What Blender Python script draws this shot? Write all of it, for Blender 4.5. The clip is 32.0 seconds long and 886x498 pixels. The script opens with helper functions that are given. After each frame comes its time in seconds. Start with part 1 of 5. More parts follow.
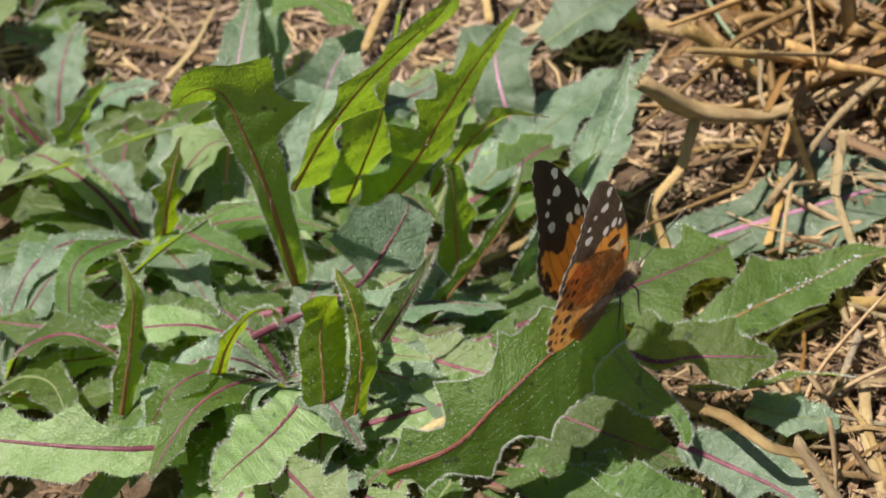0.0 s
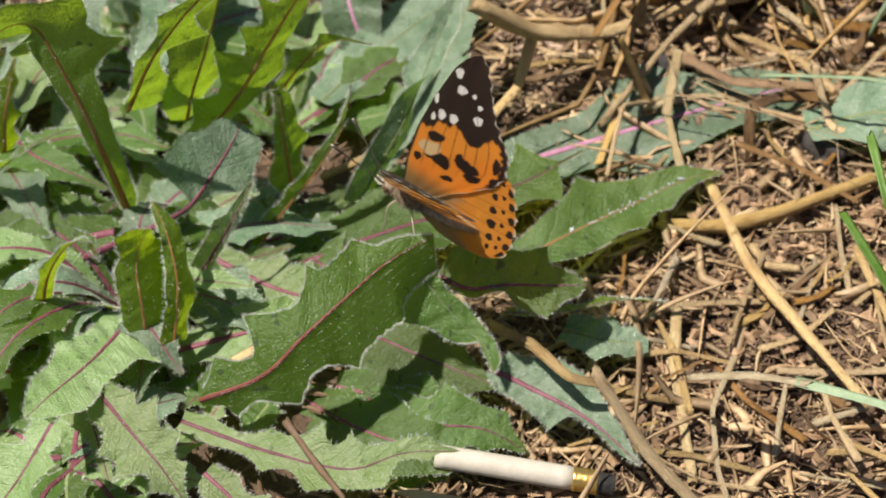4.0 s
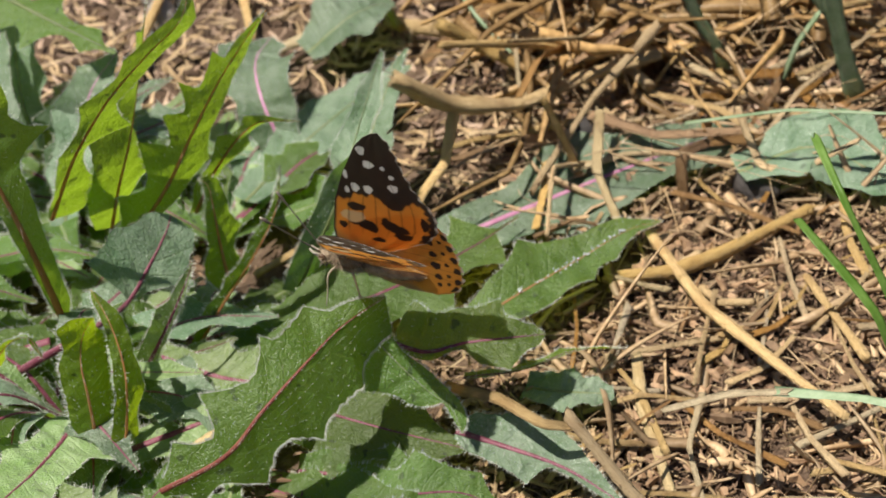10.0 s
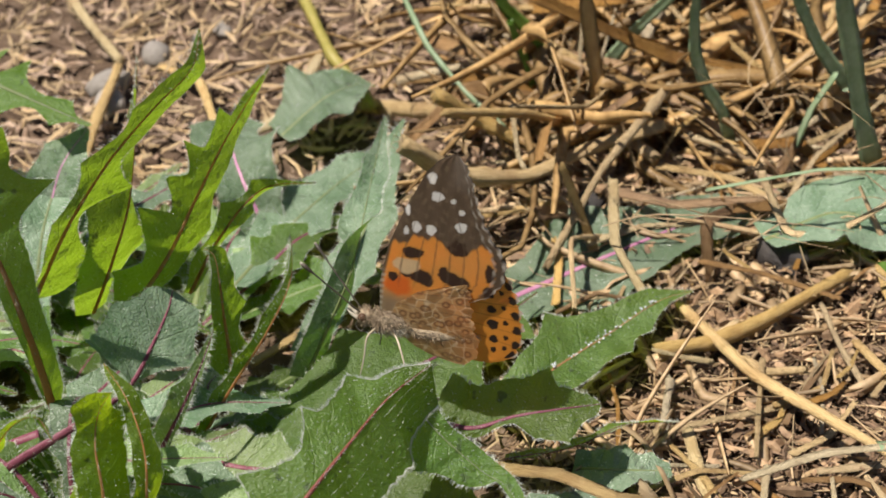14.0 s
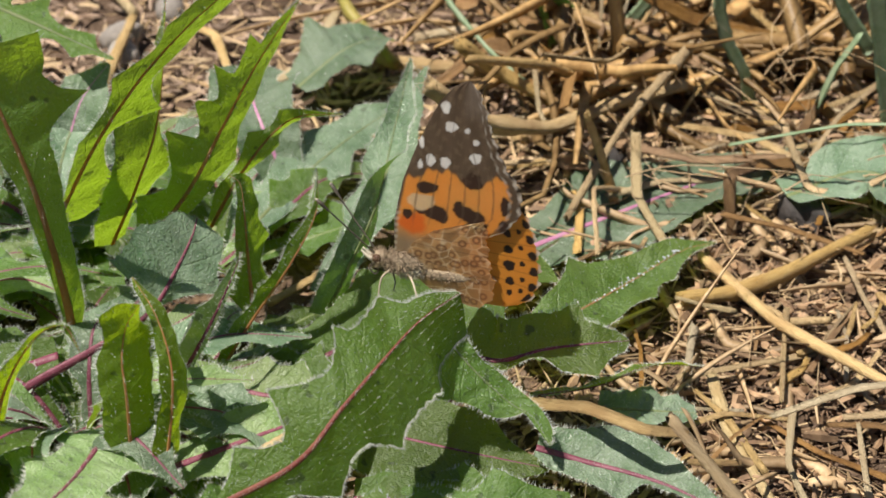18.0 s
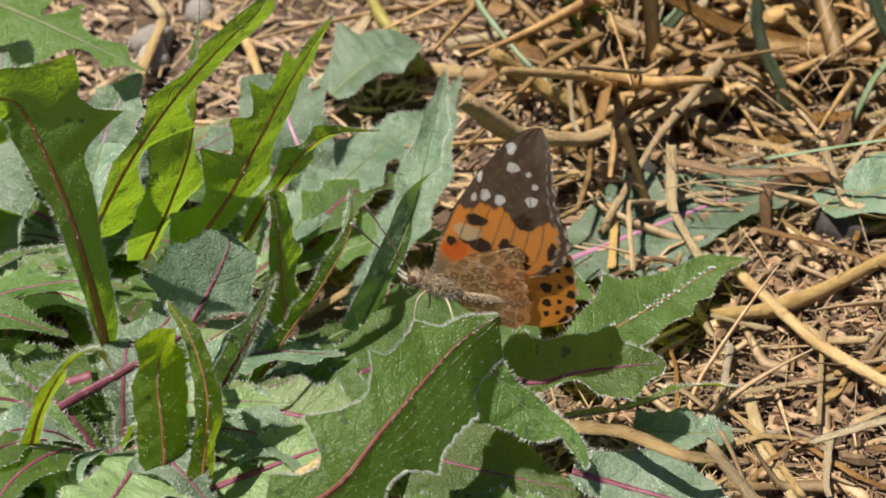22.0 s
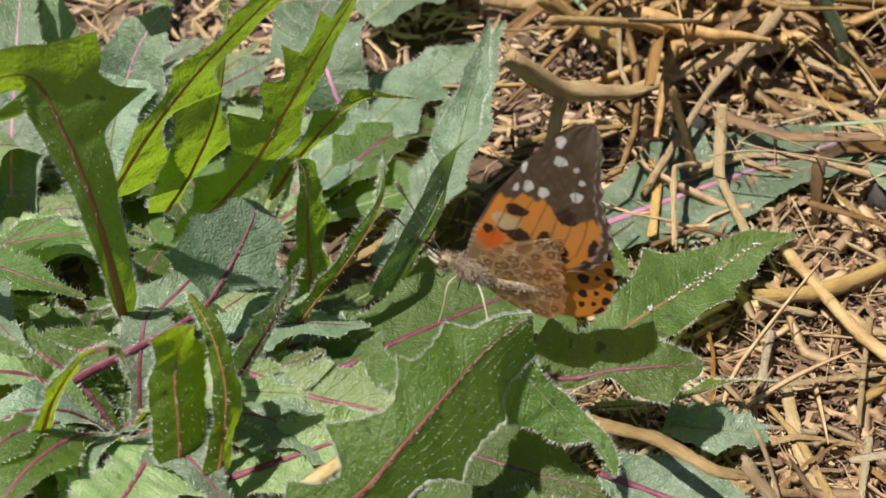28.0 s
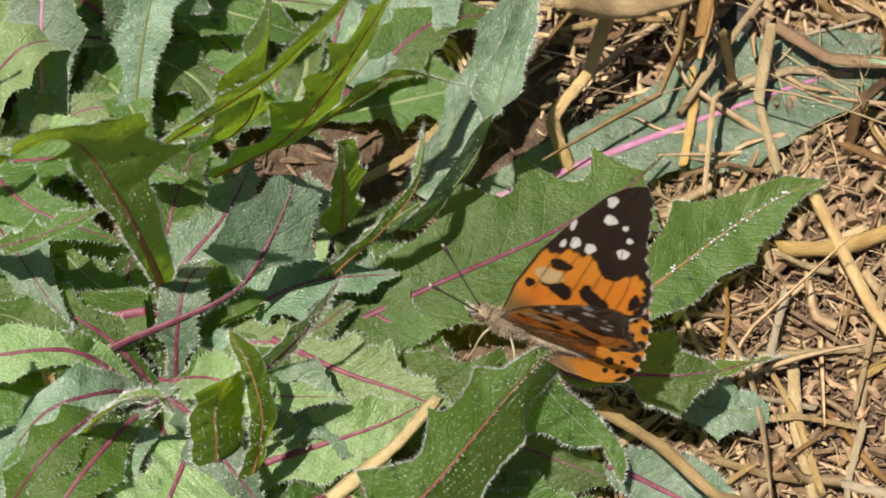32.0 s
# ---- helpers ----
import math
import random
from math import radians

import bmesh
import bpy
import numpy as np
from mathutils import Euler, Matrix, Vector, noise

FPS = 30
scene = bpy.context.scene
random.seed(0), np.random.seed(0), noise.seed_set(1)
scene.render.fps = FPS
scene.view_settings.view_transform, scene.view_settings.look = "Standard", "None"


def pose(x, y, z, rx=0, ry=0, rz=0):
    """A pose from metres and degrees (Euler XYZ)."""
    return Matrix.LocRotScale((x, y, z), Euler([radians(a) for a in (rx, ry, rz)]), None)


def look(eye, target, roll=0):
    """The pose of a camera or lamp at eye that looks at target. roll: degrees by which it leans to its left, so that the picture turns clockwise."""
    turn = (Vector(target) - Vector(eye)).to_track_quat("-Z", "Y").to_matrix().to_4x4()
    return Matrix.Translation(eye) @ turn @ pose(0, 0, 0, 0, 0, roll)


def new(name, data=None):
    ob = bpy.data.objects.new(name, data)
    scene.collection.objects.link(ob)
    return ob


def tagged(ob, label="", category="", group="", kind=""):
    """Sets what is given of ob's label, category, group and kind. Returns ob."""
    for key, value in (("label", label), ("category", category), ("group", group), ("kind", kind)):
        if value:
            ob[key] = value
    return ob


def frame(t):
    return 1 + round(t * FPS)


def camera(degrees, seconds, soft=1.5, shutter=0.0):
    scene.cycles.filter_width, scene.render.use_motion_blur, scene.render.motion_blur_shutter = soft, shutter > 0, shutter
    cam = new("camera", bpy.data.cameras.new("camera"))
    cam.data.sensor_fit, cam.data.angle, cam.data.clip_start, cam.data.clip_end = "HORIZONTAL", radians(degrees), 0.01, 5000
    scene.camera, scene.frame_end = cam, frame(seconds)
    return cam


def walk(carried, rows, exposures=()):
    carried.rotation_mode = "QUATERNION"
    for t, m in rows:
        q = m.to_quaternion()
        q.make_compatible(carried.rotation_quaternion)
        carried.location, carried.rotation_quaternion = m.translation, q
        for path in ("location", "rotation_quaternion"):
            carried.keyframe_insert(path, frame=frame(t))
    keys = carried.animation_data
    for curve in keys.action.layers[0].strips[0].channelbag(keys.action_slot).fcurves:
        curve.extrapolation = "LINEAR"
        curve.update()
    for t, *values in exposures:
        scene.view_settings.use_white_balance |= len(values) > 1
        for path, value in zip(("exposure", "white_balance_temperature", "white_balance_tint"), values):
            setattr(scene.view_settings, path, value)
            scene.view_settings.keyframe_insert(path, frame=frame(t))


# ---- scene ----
cam = camera(29.7, 32.0, soft=1.65)
cam.data.dof.use_dof = True
cam.data.dof.focus_distance = 0.266
cam.data.dof.aperture_fstop = 36.0

PATH = [
    (0, (0.0426, -0.2100, 0.2501), (-0.0502, 0.0203, 0.0034), -11.35),
    (0.5, (0.0677, -0.2091, 0.2312), (-0.0408, 0.0235, -0.0068), -14.83),
    (1, (0.0947, -0.2089, 0.2210), (-0.0190, 0.0261, -0.0122), -16.61),
    (1.5, (0.0933, -0.2087, 0.2241), (-0.0192, 0.0250, -0.0109), -16.99),
    (2, (0.0829, -0.2066, 0.2325), (-0.0263, 0.0232, -0.0078), -16.83),
    (2.5, (0.0798, -0.2013, 0.2406), (-0.0216, 0.0129, -0.0170), -16.13),
    (3, (0.0776, -0.1946, 0.2507), (-0.0152, 0.0055, -0.0210), -14.00),
    (3.5, (0.0713, -0.1934, 0.2618), (-0.0176, 0.0081, -0.0102), -12.37),
    (5.5, (0.0721, -0.1951, 0.2668), (-0.0063, 0.0124, -0.0039), -11.04),
    (6, (0.0678, -0.1943, 0.2655), (-0.0114, 0.0129, -0.0052), -11.01),
    (6.5, (0.0635, -0.1920, 0.2698), (-0.0157, 0.0156, -0.0006), -10.83),
    (7, (0.0661, -0.1918, 0.2683), (-0.0120, 0.0181, -0.0006), -10.65),
    (7.5, (0.0672, -0.1934, 0.2675), (-0.0083, 0.0207, 0.0011), -10.71),
    (8, (0.0650, -0.2009, 0.2593), (-0.0071, 0.0296, 0.0060), -11.91),
    (8.5, (0.0636, -0.2102, 0.2451), (-0.0028, 0.0306, -0.0000), -12.75),
    (9, (0.0564, -0.2114, 0.2412), (-0.0100, 0.0288, -0.0046), -13.16),
    (9.5, (0.0596, -0.2111, 0.2430), (-0.0057, 0.0300, -0.0022), -12.78),
    (10, (0.0593, -0.2112, 0.2428), (-0.0043, 0.0297, -0.0030), -12.02),
    (10.5, (0.0590, -0.2116, 0.2412), (-0.0041, 0.0278, -0.0061), -11.41),
    (11, (0.0582, -0.2114, 0.2421), (-0.0053, 0.0275, -0.0058), -10.94),
    (11.5, (0.0526, -0.2099, 0.2433), (-0.0121, 0.0274, -0.0057), -10.52),
    (12, (0.0466, -0.2092, 0.2429), (-0.0150, 0.0293, -0.0057), -9.32),
    (12.5, (0.0411, -0.2059, 0.2391), (-0.0141, 0.0363, -0.0075), -8.17),
    (13, (0.0368, -0.2054, 0.2322), (-0.0094, 0.0446, -0.0084), -7.53),
    (13.5, (0.0325, -0.2054, 0.2226), (-0.0028, 0.0543, -0.0093), -7.23),
    (14, (0.0184, -0.2072, 0.2149), (-0.0070, 0.0612, -0.0083), -7.24),
    (14.5, (0.0192, -0.2083, 0.2106), (-0.0007, 0.0637, -0.0087), -7.22),
    (15, (0.0122, -0.2100, 0.2094), (-0.0112, 0.0615, -0.0102), -7.64),
    (15.5, (0.0101, -0.2101, 0.2102), (-0.0201, 0.0598, -0.0104), -8.48),
    (17.5, (0.0050, -0.2162, 0.2010), (-0.0163, 0.0582, -0.0152), -5.79),
    (18, (0.0074, -0.2157, 0.2013), (-0.0110, 0.0571, -0.0172), -4.66),
    (18.5, (0.0041, -0.2147, 0.2025), (-0.0142, 0.0568, -0.0176), -4.15),
    (19, (0.0056, -0.2142, 0.2039), (-0.0136, 0.0567, -0.0170), -4.22),
    (19.5, (0.0045, -0.2140, 0.2038), (-0.0165, 0.0565, -0.0173), -4.67),
    (20, (0.0087, -0.2131, 0.2010), (-0.0109, 0.0568, -0.0210), -4.72),
    (20.5, (0.0121, -0.2119, 0.2014), (-0.0071, 0.0576, -0.0211), -4.83),
    (21, (0.0073, -0.2120, 0.2016), (-0.0124, 0.0567, -0.0218), -4.77),
    (21.5, (0.0058, -0.2112, 0.2036), (-0.0150, 0.0573, -0.0199), -4.68),
    (22, (0.0048, -0.2096, 0.2057), (-0.0177, 0.0599, -0.0165), -4.92),
    (22.5, (0.0042, -0.2096, 0.2060), (-0.0192, 0.0600, -0.0161), -5.03),
    (23, (0.0037, -0.2096, 0.2052), (-0.0202, 0.0584, -0.0187), -5.03),
    (23.5, (0.0047, -0.2082, 0.2049), (-0.0187, 0.0574, -0.0218), -4.80),
    (24, (0.0040, -0.2046, 0.2100), (-0.0189, 0.0578, -0.0205), -4.28),
    (24.5, (0.0100, -0.2010, 0.2120), (-0.0122, 0.0593, -0.0209), -3.83),
    (26.5, (0.0113, -0.1892, 0.2175), (-0.0129, 0.0571, -0.0300), -3.75),
    (27, (0.0111, -0.1898, 0.2157), (-0.0134, 0.0557, -0.0326), -3.75),
    (27.5, (0.0083, -0.1882, 0.2173), (-0.0177, 0.0559, -0.0322), -3.71),
    (28, (0.0029, -0.1816, 0.2182), (-0.0253, 0.0597, -0.0337), -3.46),
    (28.5, (-0.0001, -0.1756, 0.2145), (-0.0274, 0.0557, -0.0467), -1.91),
    (29, (0.0016, -0.1688, 0.2247), (-0.0187, 0.0513, -0.0468), 1.74),
    (29.5, (-0.0001, -0.1606, 0.2309), (-0.0128, 0.0495, -0.0488), 5.86),
    (30, (-0.0052, -0.1485, 0.2371), (-0.0146, 0.0529, -0.0490), 8.04),
    (30.5, (-0.0027, -0.1372, 0.2431), (-0.0120, 0.0533, -0.0504), 7.67),
    (31, (-0.0116, -0.1228, 0.2554), (-0.0243, 0.0493, -0.0491), 5.11),
    (31.5, (-0.0099, -0.1146, 0.2670), (-0.0250, 0.0350, -0.0491), 2.46),
    (32, (-0.0115, -0.1021, 0.2749), (-0.0271, 0.0283, -0.0495), 0.58),
]
walk(cam, [(t, look(eye, target, roll)) for t, eye, target, roll in PATH])

# ---- light ----
TO_SUN = Vector((-0.31, -0.03, 1.0)).normalized()
world = bpy.data.worlds.new("sky")
scene.world = world
world.use_nodes = True
wn = world.node_tree
sky = wn.nodes.new("ShaderNodeTexSky")
sky.sky_type, sky.sun_disc = "NISHITA", False
sky.sun_elevation, sky.sun_rotation = math.asin(TO_SUN.z), math.atan2(TO_SUN.x, TO_SUN.y)
wn.links.new(sky.outputs[0], wn.nodes["Background"].inputs[0])
wn.nodes["Background"].inputs[1].default_value = 0.040
sun = new("sun", bpy.data.lights.new("sun", "SUN"))
sun.data.energy, sun.data.angle, sun.data.color = 4.9, radians(0.53), (1.0, 0.93, 0.84)
sun.matrix_world = look(TO_SUN * 2, (0, 0, 0))
scene.view_settings.exposure = 0.58

MM = 0.001


# ---- materials ----
def shader(name):
    m = bpy.data.materials.new(name)
    m.use_nodes = True
    t = m.node_tree
    return m, t, t.nodes["Principled BSDF"], t.nodes["Material Output"]


def put(tree, kind, **values):
    n = tree.nodes.new(kind)
    for key, value in values.items():
        n.inputs[key.replace("_", " ")].default_value = value
    return n


def ramp(tree, source, stops):
    n = tree.nodes.new("ShaderNodeValToRGB")
    r = n.color_ramp
    while len(r.elements) < len(stops):
        r.elements.new(0.5)
    for e, (p, c) in zip(r.elements, stops):
        e.position, e.color = p, (*c, 1.0)
    tree.links.new(source, n.inputs[0])
    return n.outputs[0]


def mixed(tree, factor, a, b, mode="MIX"):
    n = tree.nodes.new("ShaderNodeMix")
    n.data_type, n.blend_type = "RGBA", mode
    for k, v in ((0, factor), (6, a), (7, b)):
        if isinstance(v, (int, float)):
            n.inputs[k].default_value = v
        elif isinstance(v, tuple):
            n.inputs[k].default_value = (*v, 1.0)
        else:
            tree.links.new(v, n.inputs[k])
    return n.outputs[2]


def maths(tree, op, a, b=0.0, c=None):
    n = tree.nodes.new("ShaderNodeMath")
    n.operation = op
    for k, v in enumerate((a, b) if c is None else (a, b, c)):
        if isinstance(v, (int, float)):
            n.inputs[k].default_value = v
        else:
            tree.links.new(v, n.inputs[k])
    return n.outputs[0]


def place(tree):
    return tree.nodes.new("ShaderNodeTexCoord").outputs["Object"]


def grain(tree, scale, detail=4.0, where=None, rough=0.6):
    n = put(tree, "ShaderNodeTexNoise", Scale=scale, Detail=detail, Roughness=rough)
    tree.links.new(where or place(tree), n.inputs["Vector"])
    return n.outputs["Fac"]


def bumped(tree, bsdf, height, strength, distance):
    n = put(tree, "ShaderNodeBump", Strength=strength, Distance=distance)
    tree.links.new(height, n.inputs["Height"])
    for b in bsdf if isinstance(bsdf, (list, tuple)) else (bsdf,):
        tree.links.new(n.outputs[0], b.inputs["Normal"])


def leaf_material(name, upper, shine, glow, gloss=0.42, through_part=0.42, pale_sheen=0.3):
    """A leaf: waxy gloss above, pale shine and sheen put into the colour, light that comes through, veins from the
    leaf's own length and width.
    """
    m, t, b, out = shader(name)
    uv = t.nodes.new("ShaderNodeUVMap").outputs[0]
    sep = t.nodes.new("ShaderNodeSeparateXYZ")
    t.links.new(uv, sep.inputs[0])
    side = maths(t, "ABSOLUTE", maths(t, "SUBTRACT", sep.outputs[1], 0.5))
    big, fine, fuzz = grain(t, 130, 4), grain(t, 900, 5), grain(t, 2600, 2)
    rnd = t.nodes.new("ShaderNodeObjectInfo").outputs["Random"]
    tone = mixed(t, ramp(t, big, [(0.38, (0, 0, 0)), (0.64, (1, 1, 1))]), upper, shine)
    # pale sheen of the hairy surface in sunlight, mixed into the base colour
    sheen_flecks = ramp(t, fine, [(0.45, (0, 0, 0)), (0.75, (1, 1, 1))])
    tone = mixed(t, maths(t, "MULTIPLY", sheen_flecks, pale_sheen), tone, (0.33, 0.39, 0.27))
    tone = mixed(t, maths(t, "MULTIPLY", ramp(t, fuzz, [(0.57, (0, 0, 0)), (0.66, (1, 1, 1))]), 0.12 + pale_sheen), tone, (0.52, 0.58, 0.46))
    spots = ramp(t, grain(t, 420, 2, rough=0.3), [(0.26, (1, 1, 1)), (0.31, (0, 0, 0))])
    tone = mixed(t, maths(t, "MULTIPLY", spots, 0.5), tone, (0.05, 0.06, 0.03))
    # side veins run forward from the midrib
    run = maths(t, "SUBTRACT", maths(t, "MULTIPLY", sep.outputs[0], 11.0), maths(t, "MULTIPLY", side, 3.0))
    line = maths(t, "PINGPONG", maths(t, "ADD", run, maths(t, "MULTIPLY", big, 0.6)), 0.5)
    vein = ramp(t, line, [(0.0, (1, 1, 1)), (0.08, (0, 0, 0))])
    tone = mixed(t, maths(t, "MULTIPLY", vein, 0.05), tone, (0.30, 0.36, 0.16))
    hue = t.nodes.new("ShaderNodeHueSaturation")
    hue.inputs["Saturation"].default_value = 1.0
    t.links.new(maths(t, "ADD", 0.485, maths(t, "MULTIPLY", rnd, 0.03)), hue.inputs["Hue"])
    t.links.new(maths(t, "ADD", 0.66, maths(t, "MULTIPLY", rnd, 0.62)), hue.inputs["Value"])
    t.links.new(tone, hue.inputs["Color"])
    t.links.new(hue.outputs[0], b.inputs["Base Color"])
    t.links.new(maths(t, "ADD", gloss - 0.14, maths(t, "MULTIPLY", fine, 0.25)), b.inputs["Roughness"])
    b.inputs["Specular IOR Level"].default_value = 0.6
    b.inputs["Sheen Weight"].default_value, b.inputs["Sheen Roughness"].default_value = pale_sheen, 0.4
    b.inputs["Sheen Tint"].default_value = (0.8, 0.9, 0.75, 1)
    lit = put(t, "ShaderNodeBsdfTranslucent")
    glowing = mixed(t, maths(t, "MULTIPLY", vein, 0.1), mixed(t, big, glow, tuple(c * 0.7 for c in glow)), (0.45, 0.55, 0.08))
    glowing = mixed(t, maths(t, "MULTIPLY", spots, 0.7), glowing, (0.06, 0.09, 0.01))
    t.links.new(glowing, lit.inputs[0])
    relief = maths(t, "ADD", maths(t, "MULTIPLY", fine, 0.5), maths(t, "ADD", maths(t, "MULTIPLY", grain(t, 300, 2), 1.2), maths(t, "MULTIPLY", vein, -0.15)))
    relief = maths(t, "ADD", relief, maths(t, "MULTIPLY", fuzz, 0.5))
    bumped(t, (b, lit), relief, 0.8, 0.0007)
    mix = put(t, "ShaderNodeMixShader", Fac=through_part)
    t.links.new(b.outputs[0], mix.inputs[1])
    t.links.new(lit.outputs[0], mix.inputs[2])
    t.links.new(mix.outputs[0], out.inputs[0])
    return m


LEAF = leaf_material("leaf_green", (0.075, 0.140, 0.022), (0.120, 0.200, 0.050), (0.46, 0.70, 0.030), 0.32, 0.50, 0.05)
GREY_LEAF = leaf_material("leaf_grey_green", (0.125, 0.205, 0.115), (0.235, 0.315, 0.215), (0.22, 0.44, 0.03), 0.22, 0.3, 0.24)
# paler copy of the green leaf, with the sunlit look put into its colour
SUNLIT_LEAF = leaf_material("leaf_sunlit_tone", (0.185, 0.285, 0.085), (0.290, 0.380, 0.170), (0.44, 0.66, 0.02), 0.33, 0.32, 0.22)
YOUNG_LEAF = leaf_material("leaf_yellow_green", (0.11, 0.20, 0.02), (0.17, 0.27, 0.035), (0.52, 0.72, 0.010), 0.38, 0.55, 0.08)


def plain(name, colour, other, scale, rough=0.6, bump=0.4, depth=0.0003, stretch=None, spread=0.25, sheer=0.0, spec=0.4):
    """Two tones mixed by grain, a random shift for each object or island, fine relief."""
    m, t, b, out = shader(name)
    where = place(t)
    if stretch:
        mp = t.nodes.new("ShaderNodeMapping")
        mp.inputs["Scale"].default_value = stretch
        t.links.new(where, mp.inputs[0])
        where = mp.outputs[0]
    g1, g2 = grain(t, scale, 4, where), grain(t, scale * 6, 4, where)
    c = mixed(t, ramp(t, g1, [(0.32, (0, 0, 0)), (0.68, (1, 1, 1))]), colour, other)
    c = mixed(t, maths(t, "MULTIPLY", g2, 0.35), c, tuple(v * 0.45 for v in colour))
    rnd = maths(t, "ADD", t.nodes.new("ShaderNodeObjectInfo").outputs["Random"], t.nodes.new("ShaderNodeNewGeometry").outputs["Random Per Island"])
    rnd = maths(t, "FRACT", rnd)
    hue = t.nodes.new("ShaderNodeHueSaturation")
    t.links.new(maths(t, "ADD", 1.0 - spread, maths(t, "MULTIPLY", rnd, 2 * spread)), hue.inputs["Value"])
    t.links.new(c, hue.inputs["Color"])
    t.links.new(hue.outputs[0], b.inputs["Base Color"])
    b.inputs["Roughness"].default_value, b.inputs["Specular IOR Level"].default_value = rough, spec
    bumped(t, b, maths(t, "ADD", g1, g2), bump, depth)
    if sheer:
        lit = put(t, "ShaderNodeBsdfTranslucent")
        t.links.new(hue.outputs[0], lit.inputs[0])
        mix = put(t, "ShaderNodeMixShader", Fac=sheer)
        t.links.new(b.outputs[0], mix.inputs[1])
        t.links.new(lit.outputs[0], mix.inputs[2])
        t.links.new(mix.outputs[0], out.inputs[0])
    return m


RIB_PURPLE = plain("rib_purple", (0.19, 0.042, 0.07), (0.32, 0.11, 0.15), 400, 0.4, sheer=0.3)
RIB_RED = plain("rib_reddish", (0.24, 0.065, 0.05), (0.34, 0.13, 0.09), 400, 0.4, sheer=0.4)
RIB_PINK = plain("rib_pink", (0.42, 0.15, 0.28), (0.55, 0.28, 0.40), 300, 0.4)
RIB_BROWN = plain("rib_brown", (0.72, 0.38, 0.17), (0.80, 0.50, 0.22), 400, 0.45, sheer=0.72)
RIB_GREEN = plain("rib_green", (0.36, 0.44, 0.17), (0.50, 0.56, 0.28), 400, 0.45, sheer=0.55)
HAIR = plain("leaf_hair", (0.78, 0.80, 0.70), (0.86, 0.88, 0.80), 500, 0.5, 0.0, sheer=0.4, spread=0.1)
OLIVE_STALK = plain("olive_stalk", (0.27, 0.24, 0.05), (0.42, 0.34, 0.10), 200, 0.45, spread=0.1)
YOUNG_GRASS = plain("green_grass_blade", (0.13, 0.26, 0.035), (0.24, 0.40, 0.09), 240, 0.35, 0.3, sheer=0.45, spread=0.12)
GRASS = plain("grass_blade", (0.27, 0.39, 0.20), (0.47, 0.57, 0.38), 240, 0.4, 0.3, sheer=0.35, spread=0.15)
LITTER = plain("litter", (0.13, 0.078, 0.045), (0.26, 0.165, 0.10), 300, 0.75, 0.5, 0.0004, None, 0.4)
CHAFF = plain("chaff", (0.40, 0.27, 0.14), (0.55, 0.41, 0.24), 300, 0.6, 0.4, 0.0004, None, 0.35)
FLAKE = plain("bark_flake", (0.20, 0.12, 0.066), (0.44, 0.29, 0.165), 350, 0.65, 0.5, 0.0004, None, 0.5)
HEAP_STRAW = plain("heap_straw", (0.24, 0.135, 0.05), (0.58, 0.38, 0.16), 260, 0.45, 0.4, 0.0003, None, 0.5, 0.2)
BACK_LITTER = plain("back_litter", (0.30, 0.20, 0.135), (0.50, 0.37, 0.27), 250, 0.75, 0.5, 0.0004, None, 0.45)
SHRED = plain("shredded_straw", (0.32, 0.205, 0.10), (0.64, 0.47, 0.28), 260, 0.5, 0.4, 0.0003, None, 0.45, 0.15)
# near-white base colour stands for the sun's glints on small drops
DEW_GLINT = plain("dew_glints", (0.85, 0.88, 0.88), (0.92, 0.94, 0.94), 300, 0.08, 0.0, spread=0.02, sheer=0.3, spec=0.8)
STONE = plain("stone", (0.25, 0.22, 0.19), (0.40, 0.36, 0.32), 180, 0.8, 0.5, 0.0005)
DARK_CRUMB = plain("crumb_dark", (0.03, 0.026, 0.024), (0.08, 0.07, 0.065), 300, 0.7, 0.5, 0.0005)
PAPER = plain("cigarette_paper", (0.50, 0.45, 0.37), (0.60, 0.55, 0.46), 220, 0.6, 0.25, 0.0002, spread=0.02)
ASH = plain("burnt_end", (0.012, 0.011, 0.011), (0.05, 0.045, 0.04), 500, 0.85, 0.7, 0.0005)
GOLD = plain("gold_foil", (0.80, 0.52, 0.12), (0.86, 0.62, 0.22), 250, 0.28, 0.35, 0.0003, spread=0.02)
GOLD.node_tree.nodes["Principled BSDF"].inputs["Metallic"].default_value = 0.9


